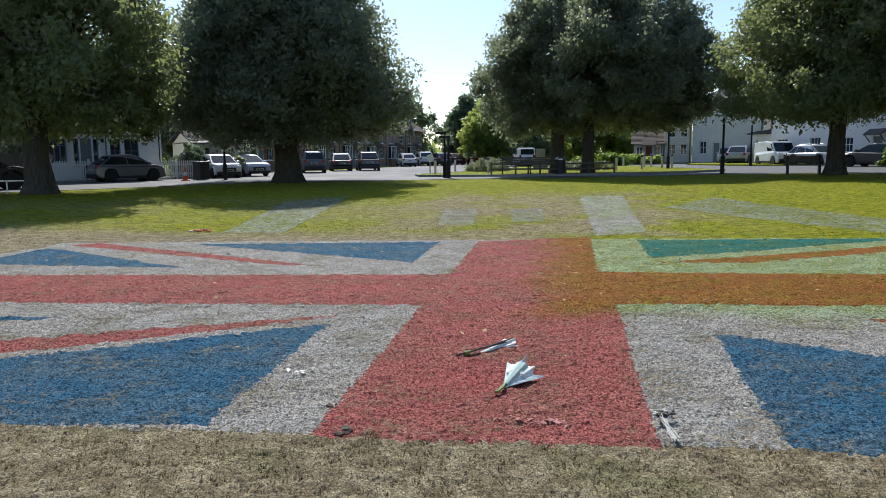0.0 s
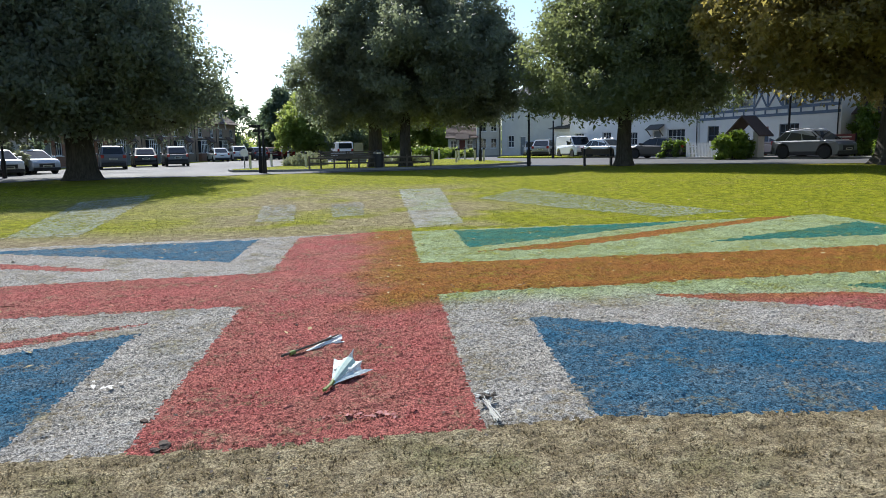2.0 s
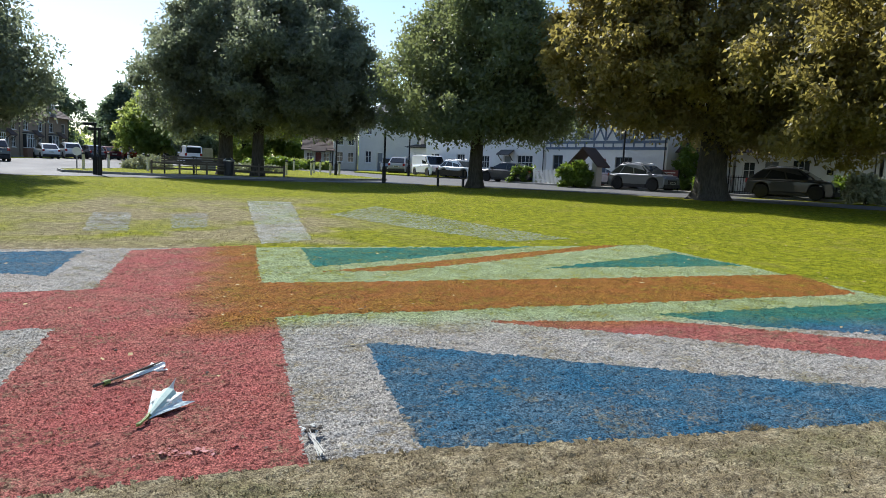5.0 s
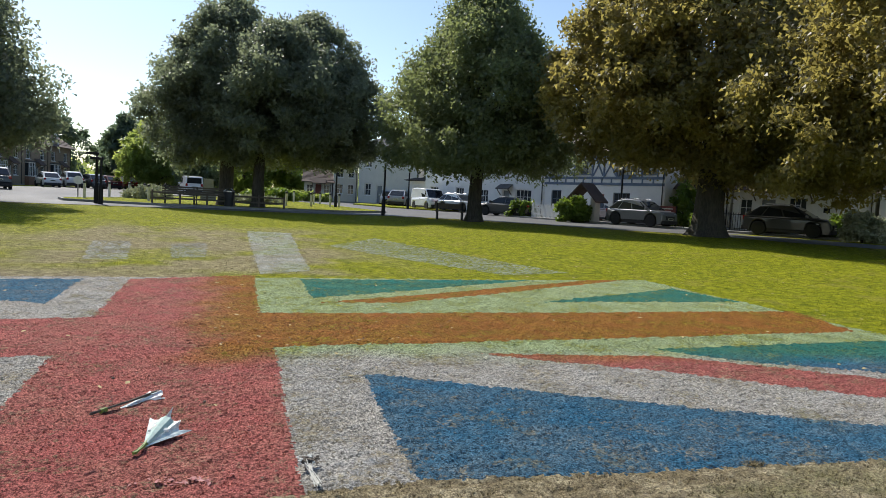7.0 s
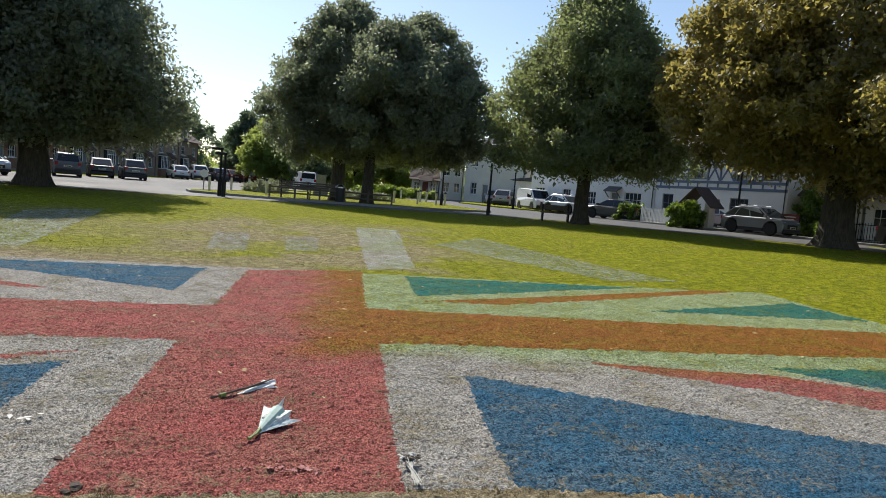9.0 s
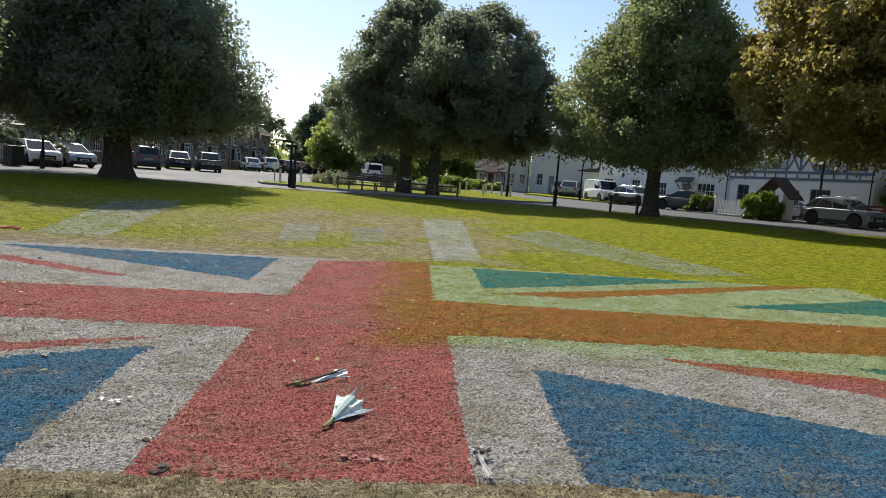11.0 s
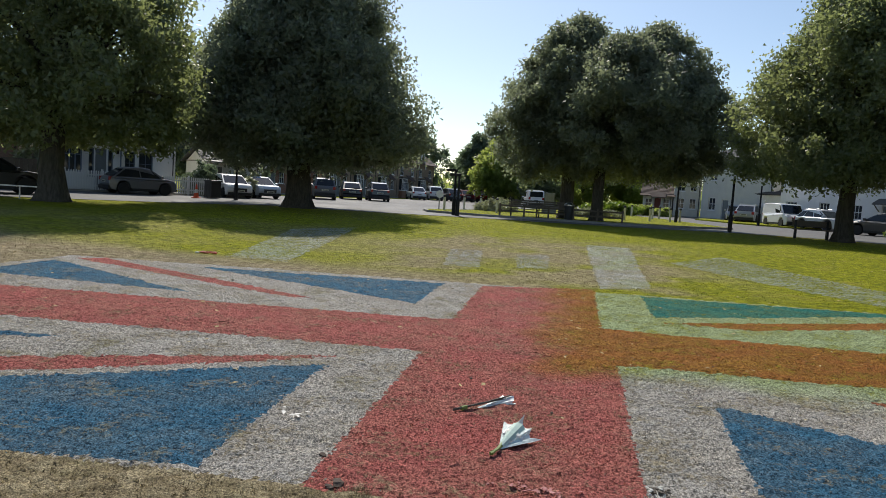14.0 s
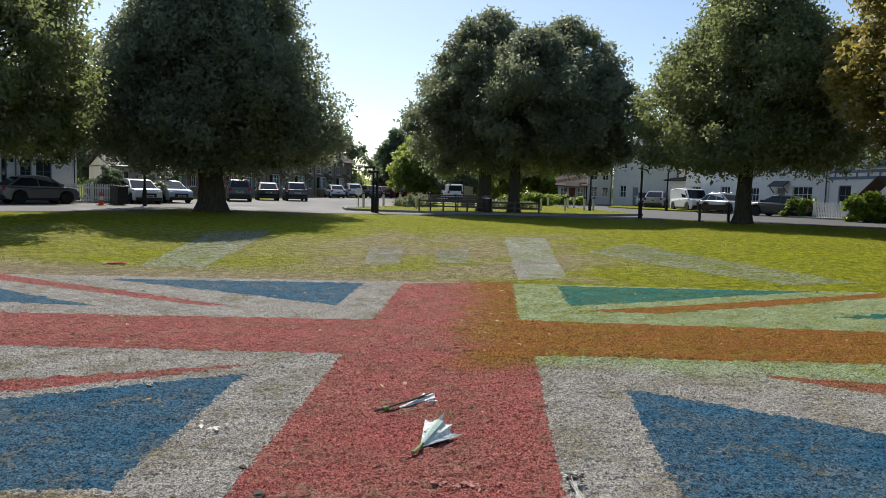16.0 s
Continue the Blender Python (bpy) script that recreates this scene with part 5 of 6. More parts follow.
vehicle("suv", "silver grey suv parked beside the hedge", 30.7, 48.8, -68, "suv", 4.1, 1.84, 1.6, (0.20, 0.21, 0.22), 0.5, up=0.05)
vehicle("hatchback", "pale pinkish hatchback parked behind the silver suv", 32.2, 55.4, -68, "hatch", 3.9, 1.75, 1.55, (0.40, 0.33, 0.32), 0.3)
vehicle("suv", "dark grey off-roader parked before the cottage", 36.2, 39.8, -58, "suv", 4.35, 1.9, 1.64, (0.04, 0.042, 0.042), 0.0, up=0.05)


# ---- street furniture ----
def bollard(x, y):
    root = thing("bollard", on(x, y, 0, 0.13), "pale timber bollard with a dark cap", "bollard", "bollards round the island")
    part("shaft", lathe(bmesh.new(), [(0.075, -0.2), (0.075, 0.9), (0.06, 0.93)], 12), M["cream"], root)
    part("cap", lathe(bmesh.new(), [(0.085, 0.82), (0.085, 0.9), (0.078, 0.94), (0.03, 0.96)], 12), M["trim"], root)
    return root


first = bollard(-8.2, 61.5)
for x, y in ((-7.4, 66.5), (-6.6, 70.0), (-5.3, 75), (-4.3, 79), (-5.0, 57.5), (-8.9, 55.6), (5.1, 60.8), (7.3, 62.6), (9.2, 64.6), (8.4, 70.2), (9.4, 73.4), (7.2, 78), (10, 64.6), (3.2, 59.4)):
    copy_thing(first, on(x, y, 0, 0.13))


def post(x, y, h, label, lamp=True):
    root = thing("lamp_post" if lamp else "sign_post", on(x, y), label, "lamp post" if lamp else "sign post")
    part("pole", lathe(bmesh.new(), [(0.11, -0.2), (0.11, 0.9), (0.065, 1.0), (0.055, h)], 12), M["dark"], root)
    if lamp:
        part("lantern", lathe(bmesh.new(), [(0.05, h), (0.2, h + 0.08), (0.26, h + 0.42), (0.3, h + 0.46), (0.04, h + 0.68)], 8), M["dark"], root)
    elif lamp is None:
        part("cap", lathe(bmesh.new(), [(0.06, h - 0.02), (0.075, h + 0.02), (0.05, h + 0.08), (0.01, h + 0.1)], 12), M["dark"], root)
    else:
        part("sign_plate", boxed(-0.52, 0.1, -0.03, 0.03, h - 0.12, h + 0.02, 0.01), M["dark"], root)
    return root


post(-7.3, 50.2, 2.55, "black sign post with a flat arm at the green's edge", False)
post(-6.9, 49.3, 2.3, "shorter black sign post at the green's edge", False)
post(11.2, 51.4, 2.9, "slim plain black post at the roadside", None)
post(9.6, 64, 2.9, "slim plain black post on the island", None)
post(18.5, 73.2, 3, "plain black post beside the white van", None)
post(30.7, 51.8, 3.6, "plain black post by the cottages", None)
post(-22.7, 48.6, 1.7, "short black lantern post at the road's edge")
disc = thing("traffic_sign", on(-10, 59.4, 15, 0.13), "round pale traffic sign on a short post", "traffic sign")
part("pole", lathe(bmesh.new(), [(0.04, -0.2), (0.04, 0.8)], 10), M["alloy"], disc)
sd = part("sign_plate", lathe(bmesh.new(), [(0.25, -0.012), (0.25, 0.012)], 24), M["whiteplastic"], disc)
sd.matrix_basis = pose(0, -0.06, 0.95, 90, 0, 0)
bench = thing("bench", on(15.2, 48.2, -12), "dark low bench under the lime tree", "bench")
part("seat", boxed(-0.85, 0.85, -0.2, 0.2, 0.44, 0.5, 0.015), M["wood"], bench)
part("backrest", boxed(-0.85, 0.85, 0.2, 0.25, 0.62, 0.9, 0.015), M["wood"], bench)
for x in (-0.7, 0.7):
    part("leg", boxed(x - 0.05, x + 0.05, -0.18, -0.08, 0, 0.44), M["dark"], bench)
    part("leg", boxed(x - 0.05, x + 0.05, 0.15, 0.25, 0, 0.92), M["dark"], bench)


def seat_bench(x, y, turn):
    b = thing("park_bench", on(x, y, turn, 0.13), "slatted dark park bench on the island", "bench", "island benches")
    for k in range(4):
        part("seat_slat", boxed(-0.9, 0.9, -0.22 + k * 0.12, -0.13 + k * 0.12, 0.42, 0.45, 0.008), M["wood"], b)
    for k in range(4):
        part("back_slat", boxed(-0.9, 0.9, 0.26 + 0.02 * k, 0.29 + 0.02 * k, 0.52 + 0.12 * k, 0.61 + 0.12 * k, 0.008), M["wood"], b)
    for xx in (-0.75, 0.75):
        part("leg", boxed(xx - 0.03, xx + 0.03, -0.2, -0.14, 0, 0.42), M["dark"], b)
        part("leg", boxed(xx - 0.03, xx + 0.03, 0.2, 0.27, 0, 0.5), M["dark"], b)
        part("arm", boxed(xx - 0.03, xx + 0.03, -0.2, 0.3, 0.6, 0.64, 0.01), M["dark"], b)
        part("back_post", boxed(xx - 0.03, xx + 0.03, 0.31, 0.36, 0.45, 0.98), M["dark"], b)
    return b


sb = seat_bench(-2.6, 53.1, 8)
copy_thing(sb, on(-0.6, 53.3, 2, 0.13))
rail = thing("low_railing", on(-4.3, 52.6, 5, 0.13), "low dark post-and-rail fence on the island", "railing")
for k in range(6):
    part("post", boxed(k * 1.4 - 0.05, k * 1.4 + 0.05, -0.05, 0.05, -0.1, 0.72, 0.01), M["wood"], rail)
for z in (0.3, 0.6):
    part("rail", boxed(-0.05, 7.05, -0.025, 0.025, z - 0.05, z + 0.04, 0.008), M["wood"], rail)
hoop = thing("bicycle_rail", on(-24.2, 31.6, 25), "low white metal railing under the tree", "railing")
for k in range(3):
    part("upright", boxed(-1.6 + k * 0.9, -1.56 + k * 0.9, -0.02, 0.02, 0, 0.5), M["alloy"], hoop)
part("rail", boxed(-1.7, 0.3, -0.02, 0.02, 0.46, 0.51), M["alloy"], hoop)
stone = thing("notice_board", on(-1.2, 70, 0, 0.13), "pale notice board on a squat stone base", "notice board")
stone.matrix_basis = stone.matrix_basis @ Matrix.Scale(0.78, 4)
part("base", boxed(-0.7, 0.7, -0.3, 0.3, -0.1, 0.7, 0.03), M["kerb"], stone)
part("panel", boxed(-0.45, 0.45, -0.1, 0.1, 0.7, 1.95, 0.03), M["kerb"], stone)
binn = thing("litter_bin", on(0.6, 53.2, 0, 0.13), "dark round litter bin beside the trunk", "bin")
part("body", lathe(bmesh.new(), [(0.26, 0), (0.28, 0.1), (0.3, 0.75), (0.3, 0.8)], 14), M["trim"], binn)
part("lid", lathe(bmesh.new(), [(0.32, 0.8), (0.32, 0.86), (0.12, 1.0)], 14), M["alloy"], binn)
cone = thing("traffic_cone", on(-25, 47.3, 10, 0.02), "orange traffic cone with a white sleeve", "traffic cone")
part("base", boxed(-0.2, 0.2, -0.2, 0.2, 0, 0.05, 0.01), M["orange"], cone)
part("cone", lathe(bmesh.new(), [(0.15, 0.05), (0.035, 0.75), (0.02, 0.77)], 14), M["orange"], cone)
part("sleeve", lathe(bmesh.new(), [(0.116, 0.28), (0.082, 0.49)], 14), M["whiteplastic"], cone)
for x, y, lab in ((-24.7, 49.2, "dark wheeled bin beside the drive"), (-25.3, 49.9, "second dark wheeled bin beside the drive")):
    wb = thing("wheeled_bin", on(x, y, 50), lab, "bin", "bins beside the drive")
    part("body", boxed(-0.28, 0.28, -0.35, 0.35, 0.06, 0.98, 0.03), M["trim"], wb)
    part("lid", boxed(-0.3, 0.3, -0.4, 0.38, 0.98, 1.06, 0.02), M["trim"], wb)
    for s in (-0.24, 0.24):
        part("wheel", tube(bmesh.new(), [(s - 0.03, 0.33, 0.1), (s + 0.03, 0.33, 0.1)], [0.1, 0.1], 12), M["tyre"], wb)


def picket_fence(label, p0, p1, h=1.0, gap=0.13):
    a, b = Vector(far(*p0)), Vector(far(*p1))
    n = round((b - a).length / gap)
    turn = math.degrees(math.atan2(b.y - a.y, b.x - a.x))
    root = thing("picket_fence", on(*p0, turn, 0.1), label, "fence")
    length = (b - a).length
    for z in (0.25, h - 0.25):
        part("rail", boxed(0, length, 0.02, 0.06, z - 0.04, z + 0.04), M["frame"], root)
    made = None
    for k in range(n):
        if made is None:
            bm = bmesh.new()
            q = [(-0.035, 0.02), (0.035, 0.02), (0.035, h - 0.06), (0, h), (-0.035, h - 0.06)]
            f0, f1 = [bm.verts.new((x, -0.005, z)) for x, z in q], [bm.verts.new((x, 0.018, z)) for x, z in q]
            bm.faces.new(f0), bm.faces.new(f1[::-1])
            for j in range(5):
                bm.faces.new((f0[j], f0[(j + 1) % 5], f1[(j + 1) % 5], f1[j]))
            bmesh.ops.recalc_face_normals(bm, faces=bm.faces)
            made = part("picket", bm, M["frame"], root).data
            ob = root.children[-1]
        else:
            ob = new("picket", made)
            ob.parent = root
        ob.location = (0.05 + k * length / n, 0, 0)
    for k in range(int(length // 2) + 1):
        part("post", boxed(min(k * 2.0, length) - 0.05, min(k * 2.0, length) + 0.05, 0.065, 0.165, -0.1, h + 0.08, 0.01), M["frame"], root)
    return root


picket_fence("white picket fence before the white house", (-32.6, 44.0), (-30.9, 47.0), 1.1)
picket_fence("white picket fence beside the house's drive", (-29.4, 49.4), (-26.9, 52.6), 1.05)
picket_fence("white picket fence and gate by the hedge", (26, 58.5), (27, 55.2), 0.95)
dark_fence = thing("iron_fence", on(34.8, 44.6, -59, 0.1), "dark iron fence before the cottage garden", "fence")
for k in range(30):
    part("bar", boxed(k * 0.14 - 0.012, k * 0.14 + 0.012, -0.012, 0.012, 0, 1.05), M["dark"], dark_fence)
for z in (0.15, 0.95):
    part("rail", boxed(-0.1, 4.2, -0.02, 0.02, z - 0.02, z + 0.02), M["dark"], dark_fence)
dark_wall = thing("boundary_fence", on(-38.6, 35.0, 52, 0.1), "dark close-boarded fence by the brick house", "fence")
for k in range(36):
    part("board", boxed(k * 0.2, k * 0.2 + 0.19, -0.02 + 0.01 * (k % 2), 0.0 + 0.01 * (k % 2), 0, 1.5), M["wood"], dark_wall)


def bush(name, label, x, y, rx, ry, h, material, n=60, per=60, size=0.16, category="shrub", turn=0.0, group=""):
    root = thing(name, on(x, y, turn, 0.02), label, category, group)
    rx, ry, h = rx * 0.85, ry * 0.85, h * 0.88
    cs = []
    rnd = random.Random(int(x * 31 + y * 17))
    while len(cs) < n:
        p = (rnd.uniform(-1, 1), rnd.uniform(-1, 1), rnd.uniform(0, 1))
        if p[0] ** 2 + p[1] ** 2 + max(0, p[2] - 0.3) ** 2 * 1.6 < 1:
            cs.append((p[0] * rx * rnd.uniform(0.85, 1.1), p[1] * ry, 0.15 + p[2] * (h - 0.3) * rnd.uniform(0.85, 1.12)))
    v, f2 = scatter_leaves(np.array(cs), np.full(n, 0.12 + 0.16 * min(rx, ry, h)), per, size)
    raw("foliage", v, f2, material, root)
    for k in range(5):
        part("stem", tube(bmesh.new(), [(rnd.uniform(-0.1, 0.1), rnd.uniform(-0.1, 0.1), -0.05), (rnd.uniform(-0.4, 0.4) * rx, rnd.uniform(-0.4, 0.4) * ry, h * 0.6)], [0.03, 0.012], 5), M["bark"], root)
    return root


bush("hedge", "bright green clipped garden hedge", 26.9, 52.4, 1.35, 0.9, 2.1, M["hedge"], 90, 70, category="hedge")
bush("shrub", "yellow-green shrub behind the picket fence", 25.8, 60.0, 1.3, 0.9, 1.5, M["hedge"], 60)
bush("shrub", "dark shrub at the white house corner", -27.8, 53.6, 1.5, 1.2, 2.4, M["conifer"], 70)
bush("shrub", "pale flowering shrub over the low wall", -25.6, 56.0, 1.2, 0.8, 2.2, M["pale"], 50)
bush("shrub", "variegated shrub beside the brick house", -34.0, 42.4, 0.9, 0.8, 2.9, M["pale"], 50)
bush("shrub", "green shrub beside the cottage gate", 34.2, 45.8, 0.9, 0.8, 1.7, M["hedge"], 50)
bush("shrub", "grey-green shrub behind the iron fence", 36.8, 41.8, 1.0, 0.7, 1.3, M["pale"], 50)
bush("shrub", "yellow-green shrub under the sash windows", 38.8, 38.2, 0.9, 0.7, 1.5, M["hedge"], 50)
bush("lavender_bush", "tall pale grey-green plants by the pavement", 37.4, 35.2, 1.6, 0.9, 1.7, M["pale"], 110, 60, 0.14)
bush("shrub", "leafy small tree by the signboard", 34.3, 48.4, 1.0, 0.9, 3.6, M["hedge"], 60)
bush("flower_bed", "pale flowering bed on the island", -5.6, 63.6, 2.4, 1.4, 1.1, M["pale"], 90, 60, 0.13, "flower bed", 60)
bush("flower_bed", "pale low planting behind the trees", 2.6, 63.6, 2.2, 1.2, 0.9, M["pale"], 80, 60, 0.13, "flower bed")
bush("shrub", "green planting behind the bollards", 5.5, 82, 3.5, 1.5, 1.4, M["hedge"], 90, 60, 0.2)
bush("hedge", "long garden hedge before the far cottages", 8.0, 92.5, 5.5, 0.9, 1.3, M["leaf_far"], 140, 60, 0.25, "hedge")
bush("hedge", "dark hedge across the end of the far road", -6.0, 128, 9, 1.5, 3.2, M["conifer"], 160, 60, 0.4, "hedge")


# ---- on the painted turf ----
def film_material():
    m, nt, b = nodes_of("cellophane")
    pos = where(nt)
    n = tex(nt, "ShaderNodeTexNoise", 30.0, pos, Detail=3.0).outputs[0]
    b.inputs["Base Color"].default_value = (0.78, 0.86, 0.82, 1)
    b.inputs["Roughness"].default_value = 0.22
    b.inputs["Transmission Weight"].default_value = 0.15
    nt.links.new(span(nt, n, 0.35, 0.65, 0.68, 0.96), b.inputs["Alpha"])
    bump(nt, b, n, 0.6, 0.02)
    return m


M["film"] = film_material()
M["stem"] = plain("green_stem", (0.20, 0.26, 0.05), 0.6, grain=60)
M["sleeve"] = plain("pale_green_paper", (0.45, 0.58, 0.50), 0.5, grain=40, vary=0.15)
M["pink"] = plain("faded_petal", (0.40, 0.13, 0.12), 0.7, grain=80, vary=0.3)
M["petal"] = plain("white_petal", (0.72, 0.70, 0.64), 0.7, grain=80, vary=0.2)
M["poppy"] = plain("poppy_red", (0.40, 0.06, 0.02), 0.7, grain=80, vary=0.3)
M["soil"] = plain("dark_soil", (0.075, 0.05, 0.035), 0.95, grain=60, vary=0.5, relief=0.6)
M["dead"] = plain("fallen_leaf", (0.46, 0.36, 0.16), 0.8, grain=50, vary=0.4)


def wrap(parent, length, r0, r1, folds, seed, squash=0.55):
    """A crumpled film cone lying on the ground along +x, open at its far end."""
    rnd = random.Random(seed)
    bm = bmesh.new()
    rows = []
    n = 28
    for k in range(9):
        s = k / 8
        r = r0 + (r1 - r0) * s ** 1.25
        row = []
        for j in range(n):
            a = 2 * math.pi * j / n
            crease = 1 + 0.16 * s * math.sin(folds * a + seed) + rnd.uniform(-0.05, 0.05) * s
            flare = 1 + (0.3 * s ** 3) * math.sin(2 * a + 1)
            row.append(bm.verts.new((length * s * (1 + 0.1 * s * math.sin(3 * a + seed)), r * crease * flare * math.cos(a), max(0.006, r * squash * (1 + crease * math.sin(a))))))
        rows.append(row)
    for p, q in zip(rows, rows[1:]):
        for j in range(n):
            bm.faces.new((p[j], p[(j + 1) % n], q[(j + 1) % n], q[j]))
    return part("wrapper", bm, M["film"], parent)


def stems(parent, length, spread, count, seed, r=0.005, look_of="stem"):
    rnd = random.Random(seed)
    for k in range(count):
        y0, y1 = rnd.uniform(-0.3, 0.3) * spread, rnd.uniform(-1, 1) * spread
        part("stem", tube(bmesh.new(), [(-length * 0.45, y0 * 1.5, 0.02 + rnd.random() * 0.02), (0, y0, 0.025 + rnd.random() * 0.02), (length * 0.6, y1, 0.04 + rnd.random() * 0.03)], [r, r, r * 0.7], 5), M[look_of], parent)


def folded_sleeve(parent, rim, base, seed):
    """A folded cellophane sleeve: creased panels fanning from the tied base to the points of its rim."""
    rnd = random.Random(seed)
    bm = bmesh.new()
    b0, n = Vector(base), 7
    for p, q in zip(rim, rim[1:]):
        p, q = Vector(p), Vector(q)
        normal = (p - b0).cross(q - b0).normalized()
        rows = []
        for k in range(n + 1):
            s = 0.06 + 0.94 * k / n
            row = []
            for j in range(5):
                u = j / 4
                edge = p.lerp(q, u) - (p + q - 2 * b0) * 0.07 * math.sin(math.pi * u)
                bulge = 0.022 * math.sin(math.pi * u) * s + (rnd.uniform(-0.007, 0.007) if 0 < j < 4 else 0.0) * s
                v = b0.lerp(edge, s) + normal * bulge
                v.z = max(v.z, 0.006)
                row.append(bm.verts.new(v))
            rows.append(row)
        for r0, r1 in zip(rows, rows[1:]):
            for j in range(4):
                bm.faces.new((r0[j], r0[j + 1], r1[j + 1], r1[j]))
    bmesh.ops.remove_doubles(bm, verts=bm.verts, dist=0.0005)
    bmesh.ops.recalc_face_normals(bm, faces=bm.faces)
    bmesh.ops.solidify(bm, geom=bm.faces[:], thickness=0.0015)
    return part("wrapper", bm, M["film"], parent)


bq = thing("bouquet", on(0.045, 6.30, 72, 0.012), "bouquet in pale green cellophane on red turf", "bouquet")
folded_sleeve(bq, [(0.38, 0.12, 0.012), (0.40, 0.135, 0.075), (0.445, 0.0, 0.145), (0.36, -0.09, 0.085), (0.345, -0.17, 0.03), (0.30, -0.10, 0.008)], (0.0, 0.0, 0.028), 3)
stems(bq, 0.26, 0.022, 9, 3)
inner = bmesh.new()
rnd0 = random.Random(5)
for k in range(16):
    a = rnd0.uniform(0, 6.28)
    c = Vector((0.20 + rnd0.random() * 0.11, 0.045 * math.cos(a), 0.055 + 0.022 * math.sin(a)))
    bmesh.ops.create_icosphere(inner, subdivisions=1, radius=0.026, matrix=Matrix.Translation(c) @ Matrix.Diagonal((1, 1, 0.7, 1)))
part("flower_heads", inner, M["petal"], bq)
part("paper_sleeve", tube(bmesh.new(), [(0.04, 0, 0.03), (0.18, 0, 0.045), (0.34, 0.0, 0.062)], [0.018, 0.04, 0.055], 9), M["sleeve"], bq, "pale green paper sleeve")
b2 = thing("bouquet", on(-0.2, 7.19, 47, 0.012), "thin flower bundle in clear film on red turf", "bouquet")
wrap(b2, 0.33, 0.012, 0.062, 7, 8, 0.45)
stems(b2, 0.55, 0.018, 8, 9, 0.005, "wood")
part("tie", tube(bmesh.new(), [(-0.17, 0, 0.025), (-0.12, 0, 0.028)], [0.018, 0.018], 9), M["stem"], b2)
wf = thing("flower_bunch", on(1.0, 5.68, 97, 0.012), "small bunch of dried brown and white flowers", "flowers")
stems(wf, 0.27, 0.045, 11, 12, 0.0032, "cream")
for k in range(9):
    a = rnd0.uniform(-0.07, 0.07)
    hd = bmesh.new()
    for j in range(7):
        q = 2 * math.pi * j / 7
        bmesh.ops.create_icosphere(hd, subdivisions=1, radius=0.012, matrix=pose(0.14 + rnd0.random() * 0.07 + 0.009 * math.cos(q), a + 0.009 * math.sin(q), 0.045 + 0.03 * rnd0.random()) @ Matrix.Diagonal((1, 1, 0.5, 1)))
    part("flower_head", hd, M["wood"] if k % 3 else M["cream"], wf)
wreath = thing("poppy_wreath", on(-7.25, 15.8, 0, 0.01) @ Matrix.Scale(0.7, 4), "low orange-red heap of poppies on the turf", "wreath")
for k in range(26):
    a = 2 * math.pi * k / 26
    pb = bmesh.new()
    bmesh.ops.create_icosphere(pb, subdivisions=1, radius=0.05, matrix=pose(0.2 * math.cos(a) + rnd0.uniform(-0.08, 0.08), 0.1 * math.sin(a), 0.03 + rnd0.random() * 0.03, 0, 0, k * 50) @ Matrix.Diagonal((1, 1, 0.55, 1)))
    part("poppy", pb, M["poppy"], wreath)
part("pale_flower", boxed(-0.42, -0.3, -0.05, 0.05, 0.0, 0.035, 0.012), M["petal"], wreath)


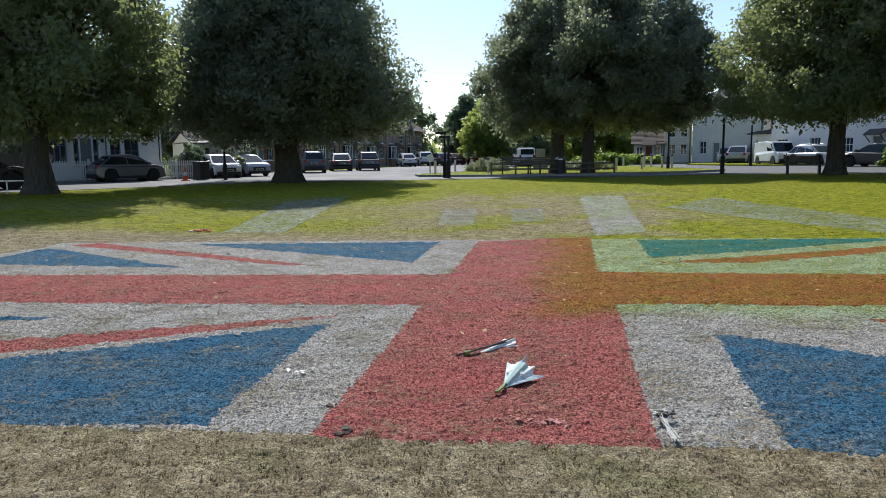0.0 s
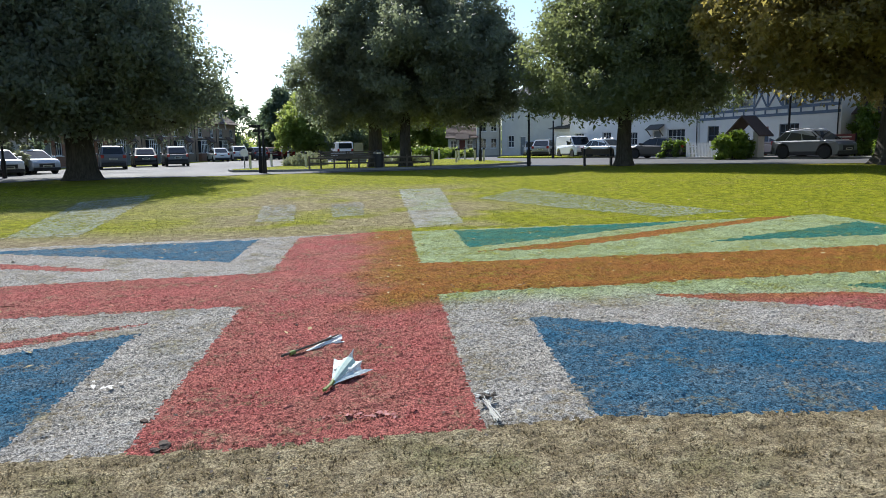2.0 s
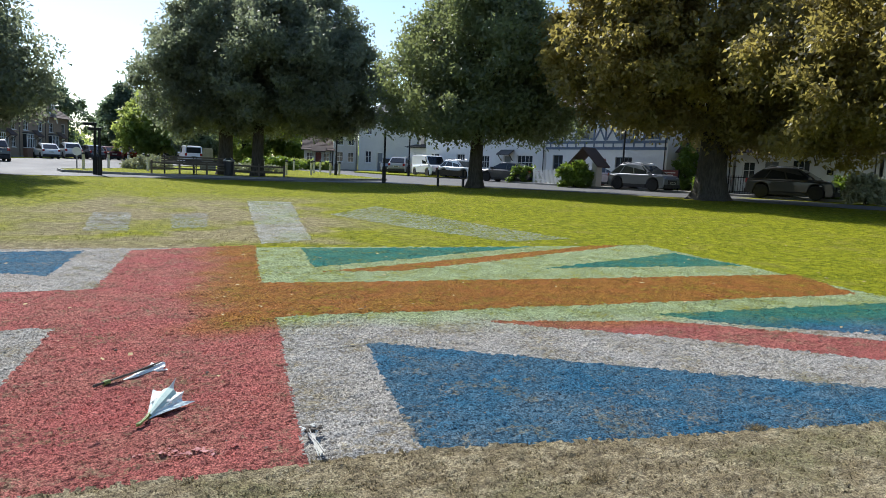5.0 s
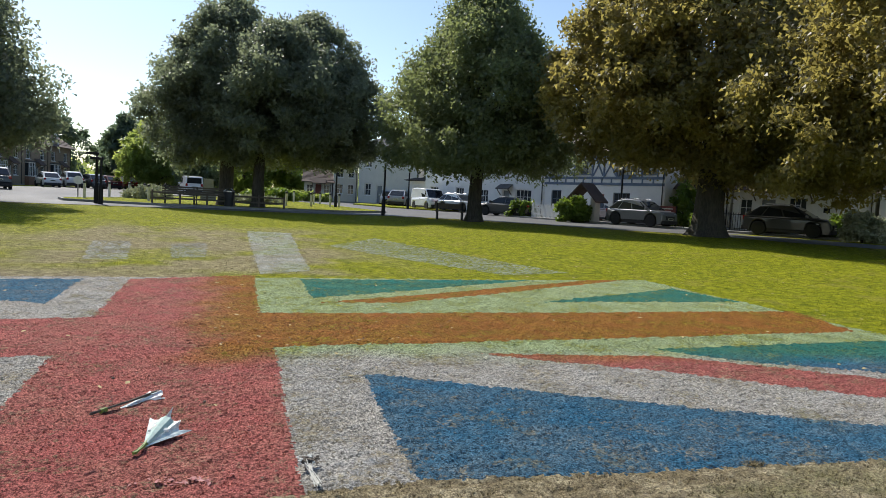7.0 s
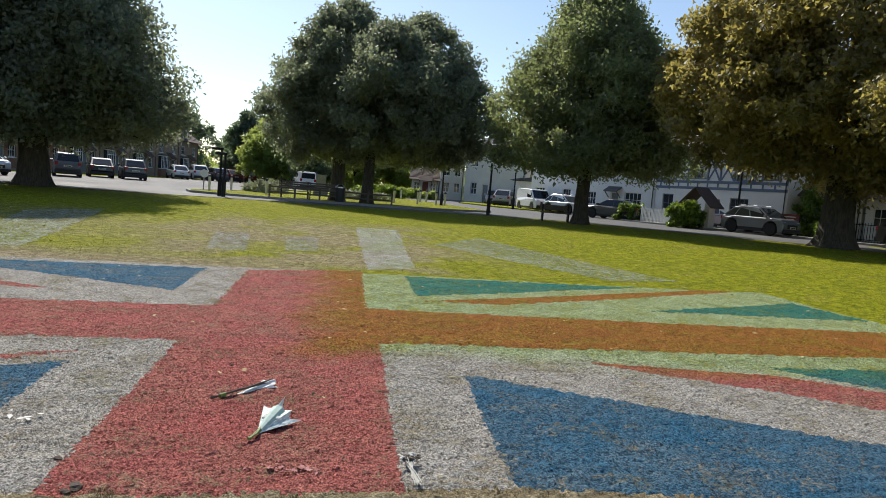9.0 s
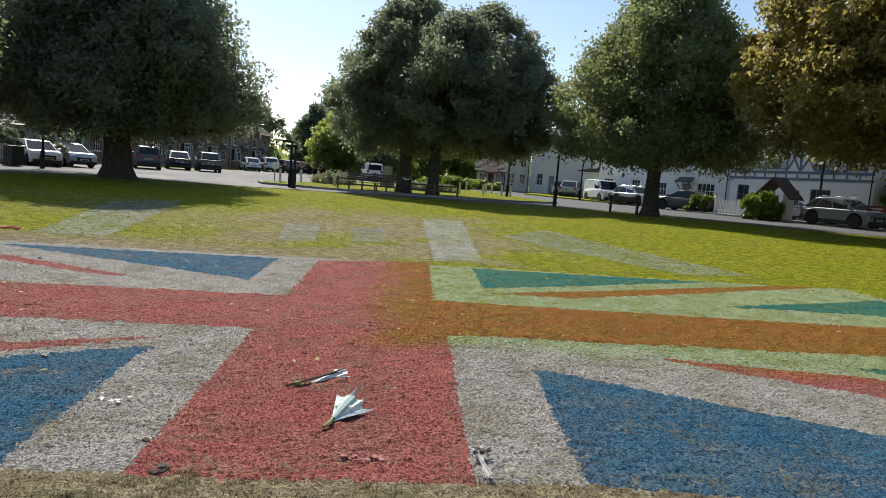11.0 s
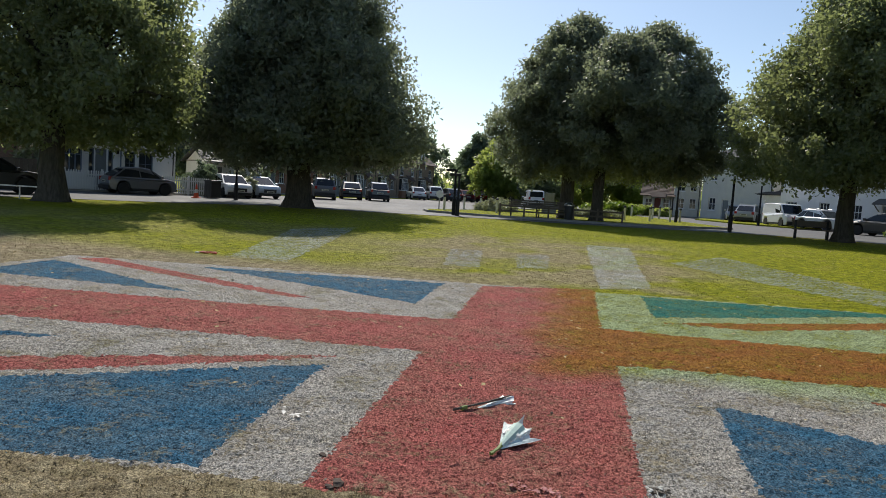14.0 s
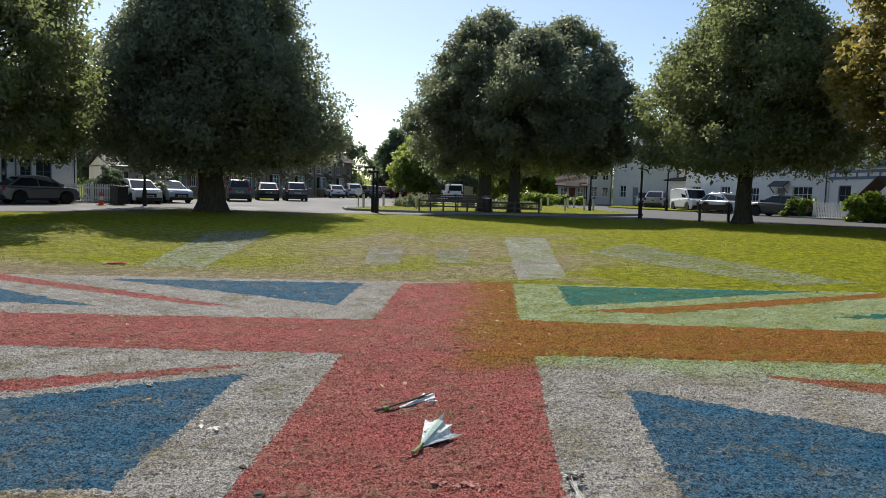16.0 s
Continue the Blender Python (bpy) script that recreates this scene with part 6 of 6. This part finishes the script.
def litter(name, label, x, y, size, material, parent=None):
    """Small curled scraps lying on the turf, as one mesh."""
    n = len(x)
    a = rng.uniform(0, 2 * math.pi, n)
    s = size * rng.uniform(0.6, 1.4, n)
    z = gz(x, y) + 0.03
    c, d = np.cos(a) * s, np.sin(a) * s
    v = np.stack([np.stack([x - c, y - d, z + s * 0.1], 1), np.stack([x + d * 0.5, y - c * 0.5, z + s * 0.5 * rng.random(n)], 1), np.stack([x + c, y + d, z + s * 0.3], 1), np.stack([x - d * 0.5, y + c * 0.5, z + s * 0.6 * rng.random(n)], 1)], 1).reshape(-1, 3)
    q = np.arange(n * 4).reshape(-1, 4)
    return tagged(raw(name, v, np.concatenate([q[:, [0, 1, 2]], q[:, [0, 2, 3]]]), material), label, "litter", kind="stuff")


lx, ly = rng.uniform(-14, 24, 1500), rng.uniform(7.0, 32, 1500)
litter("fallen_leaves", "scattered dry yellow fallen leaves", lx, ly, 0.030, M["dead"])
litter("loose_petals", "loose pale petals beside the flowers", rng.normal(-1.46, 0.07, 7), rng.normal(6.49, 0.1, 7), 0.03, M["petal"])
litter("faded_petals", "faded pink petals strewn on red turf", rng.normal(0.29, 0.10, 42), rng.normal(5.77, 0.03, 42), 0.017, M["pink"])
dx, dy = rng.uniform(-6, 8, 900), rng.uniform(4.8, 12, 900)
litter("dry_clippings", "small dark dry grass clippings on the turf", dx, dy, 0.012, M["wood"])
# denser weeds in the dry strip
for x, y in ((2.39, 5.01), (3.84, 5.44), (-0.62, 5.42)):
    n = 120
    a = blades(rng.normal(x, 0.035, n), rng.normal(y, 0.03, n), 0.028, 0.004)
    tagged(raw("weed_tuft", a.reshape(-1, 3), np.arange(len(a) * 3).reshape(-1, 3), M["blade"]), "small green weed tuft in dry turf", "weed", kind="stuff")
# turned clods of soil at the front corner of the cross
clod_rnd = random.Random(31)
for x, y, s in ((-0.78, 5.52, 0.035), (-0.81, 5.46, 0.022), (-1.00, 5.88, 0.022), (0.37, 7.27, 0.016), (-0.37, 8.03, 0.015), (-0.84, 5.94, 0.015)):
    bm = bmesh.new()
    bmesh.ops.create_icosphere(bm, subdivisions=2, radius=s, matrix=Matrix.Diagonal((1.5, 0.9, 0.5, 1)))
    for v in bm.verts:
        v.co *= 1 + clod_rnd.uniform(-0.22, 0.22)
    root = thing("soil_clod", pose(x, y, float(gz(x, y)) + 0.02, 0, 0, clod_rnd.uniform(0, 180)), "dark crumbly clod of soil on the turf", "soil clod", "soil clods")
    part("clod", bm, M["soil"], root)
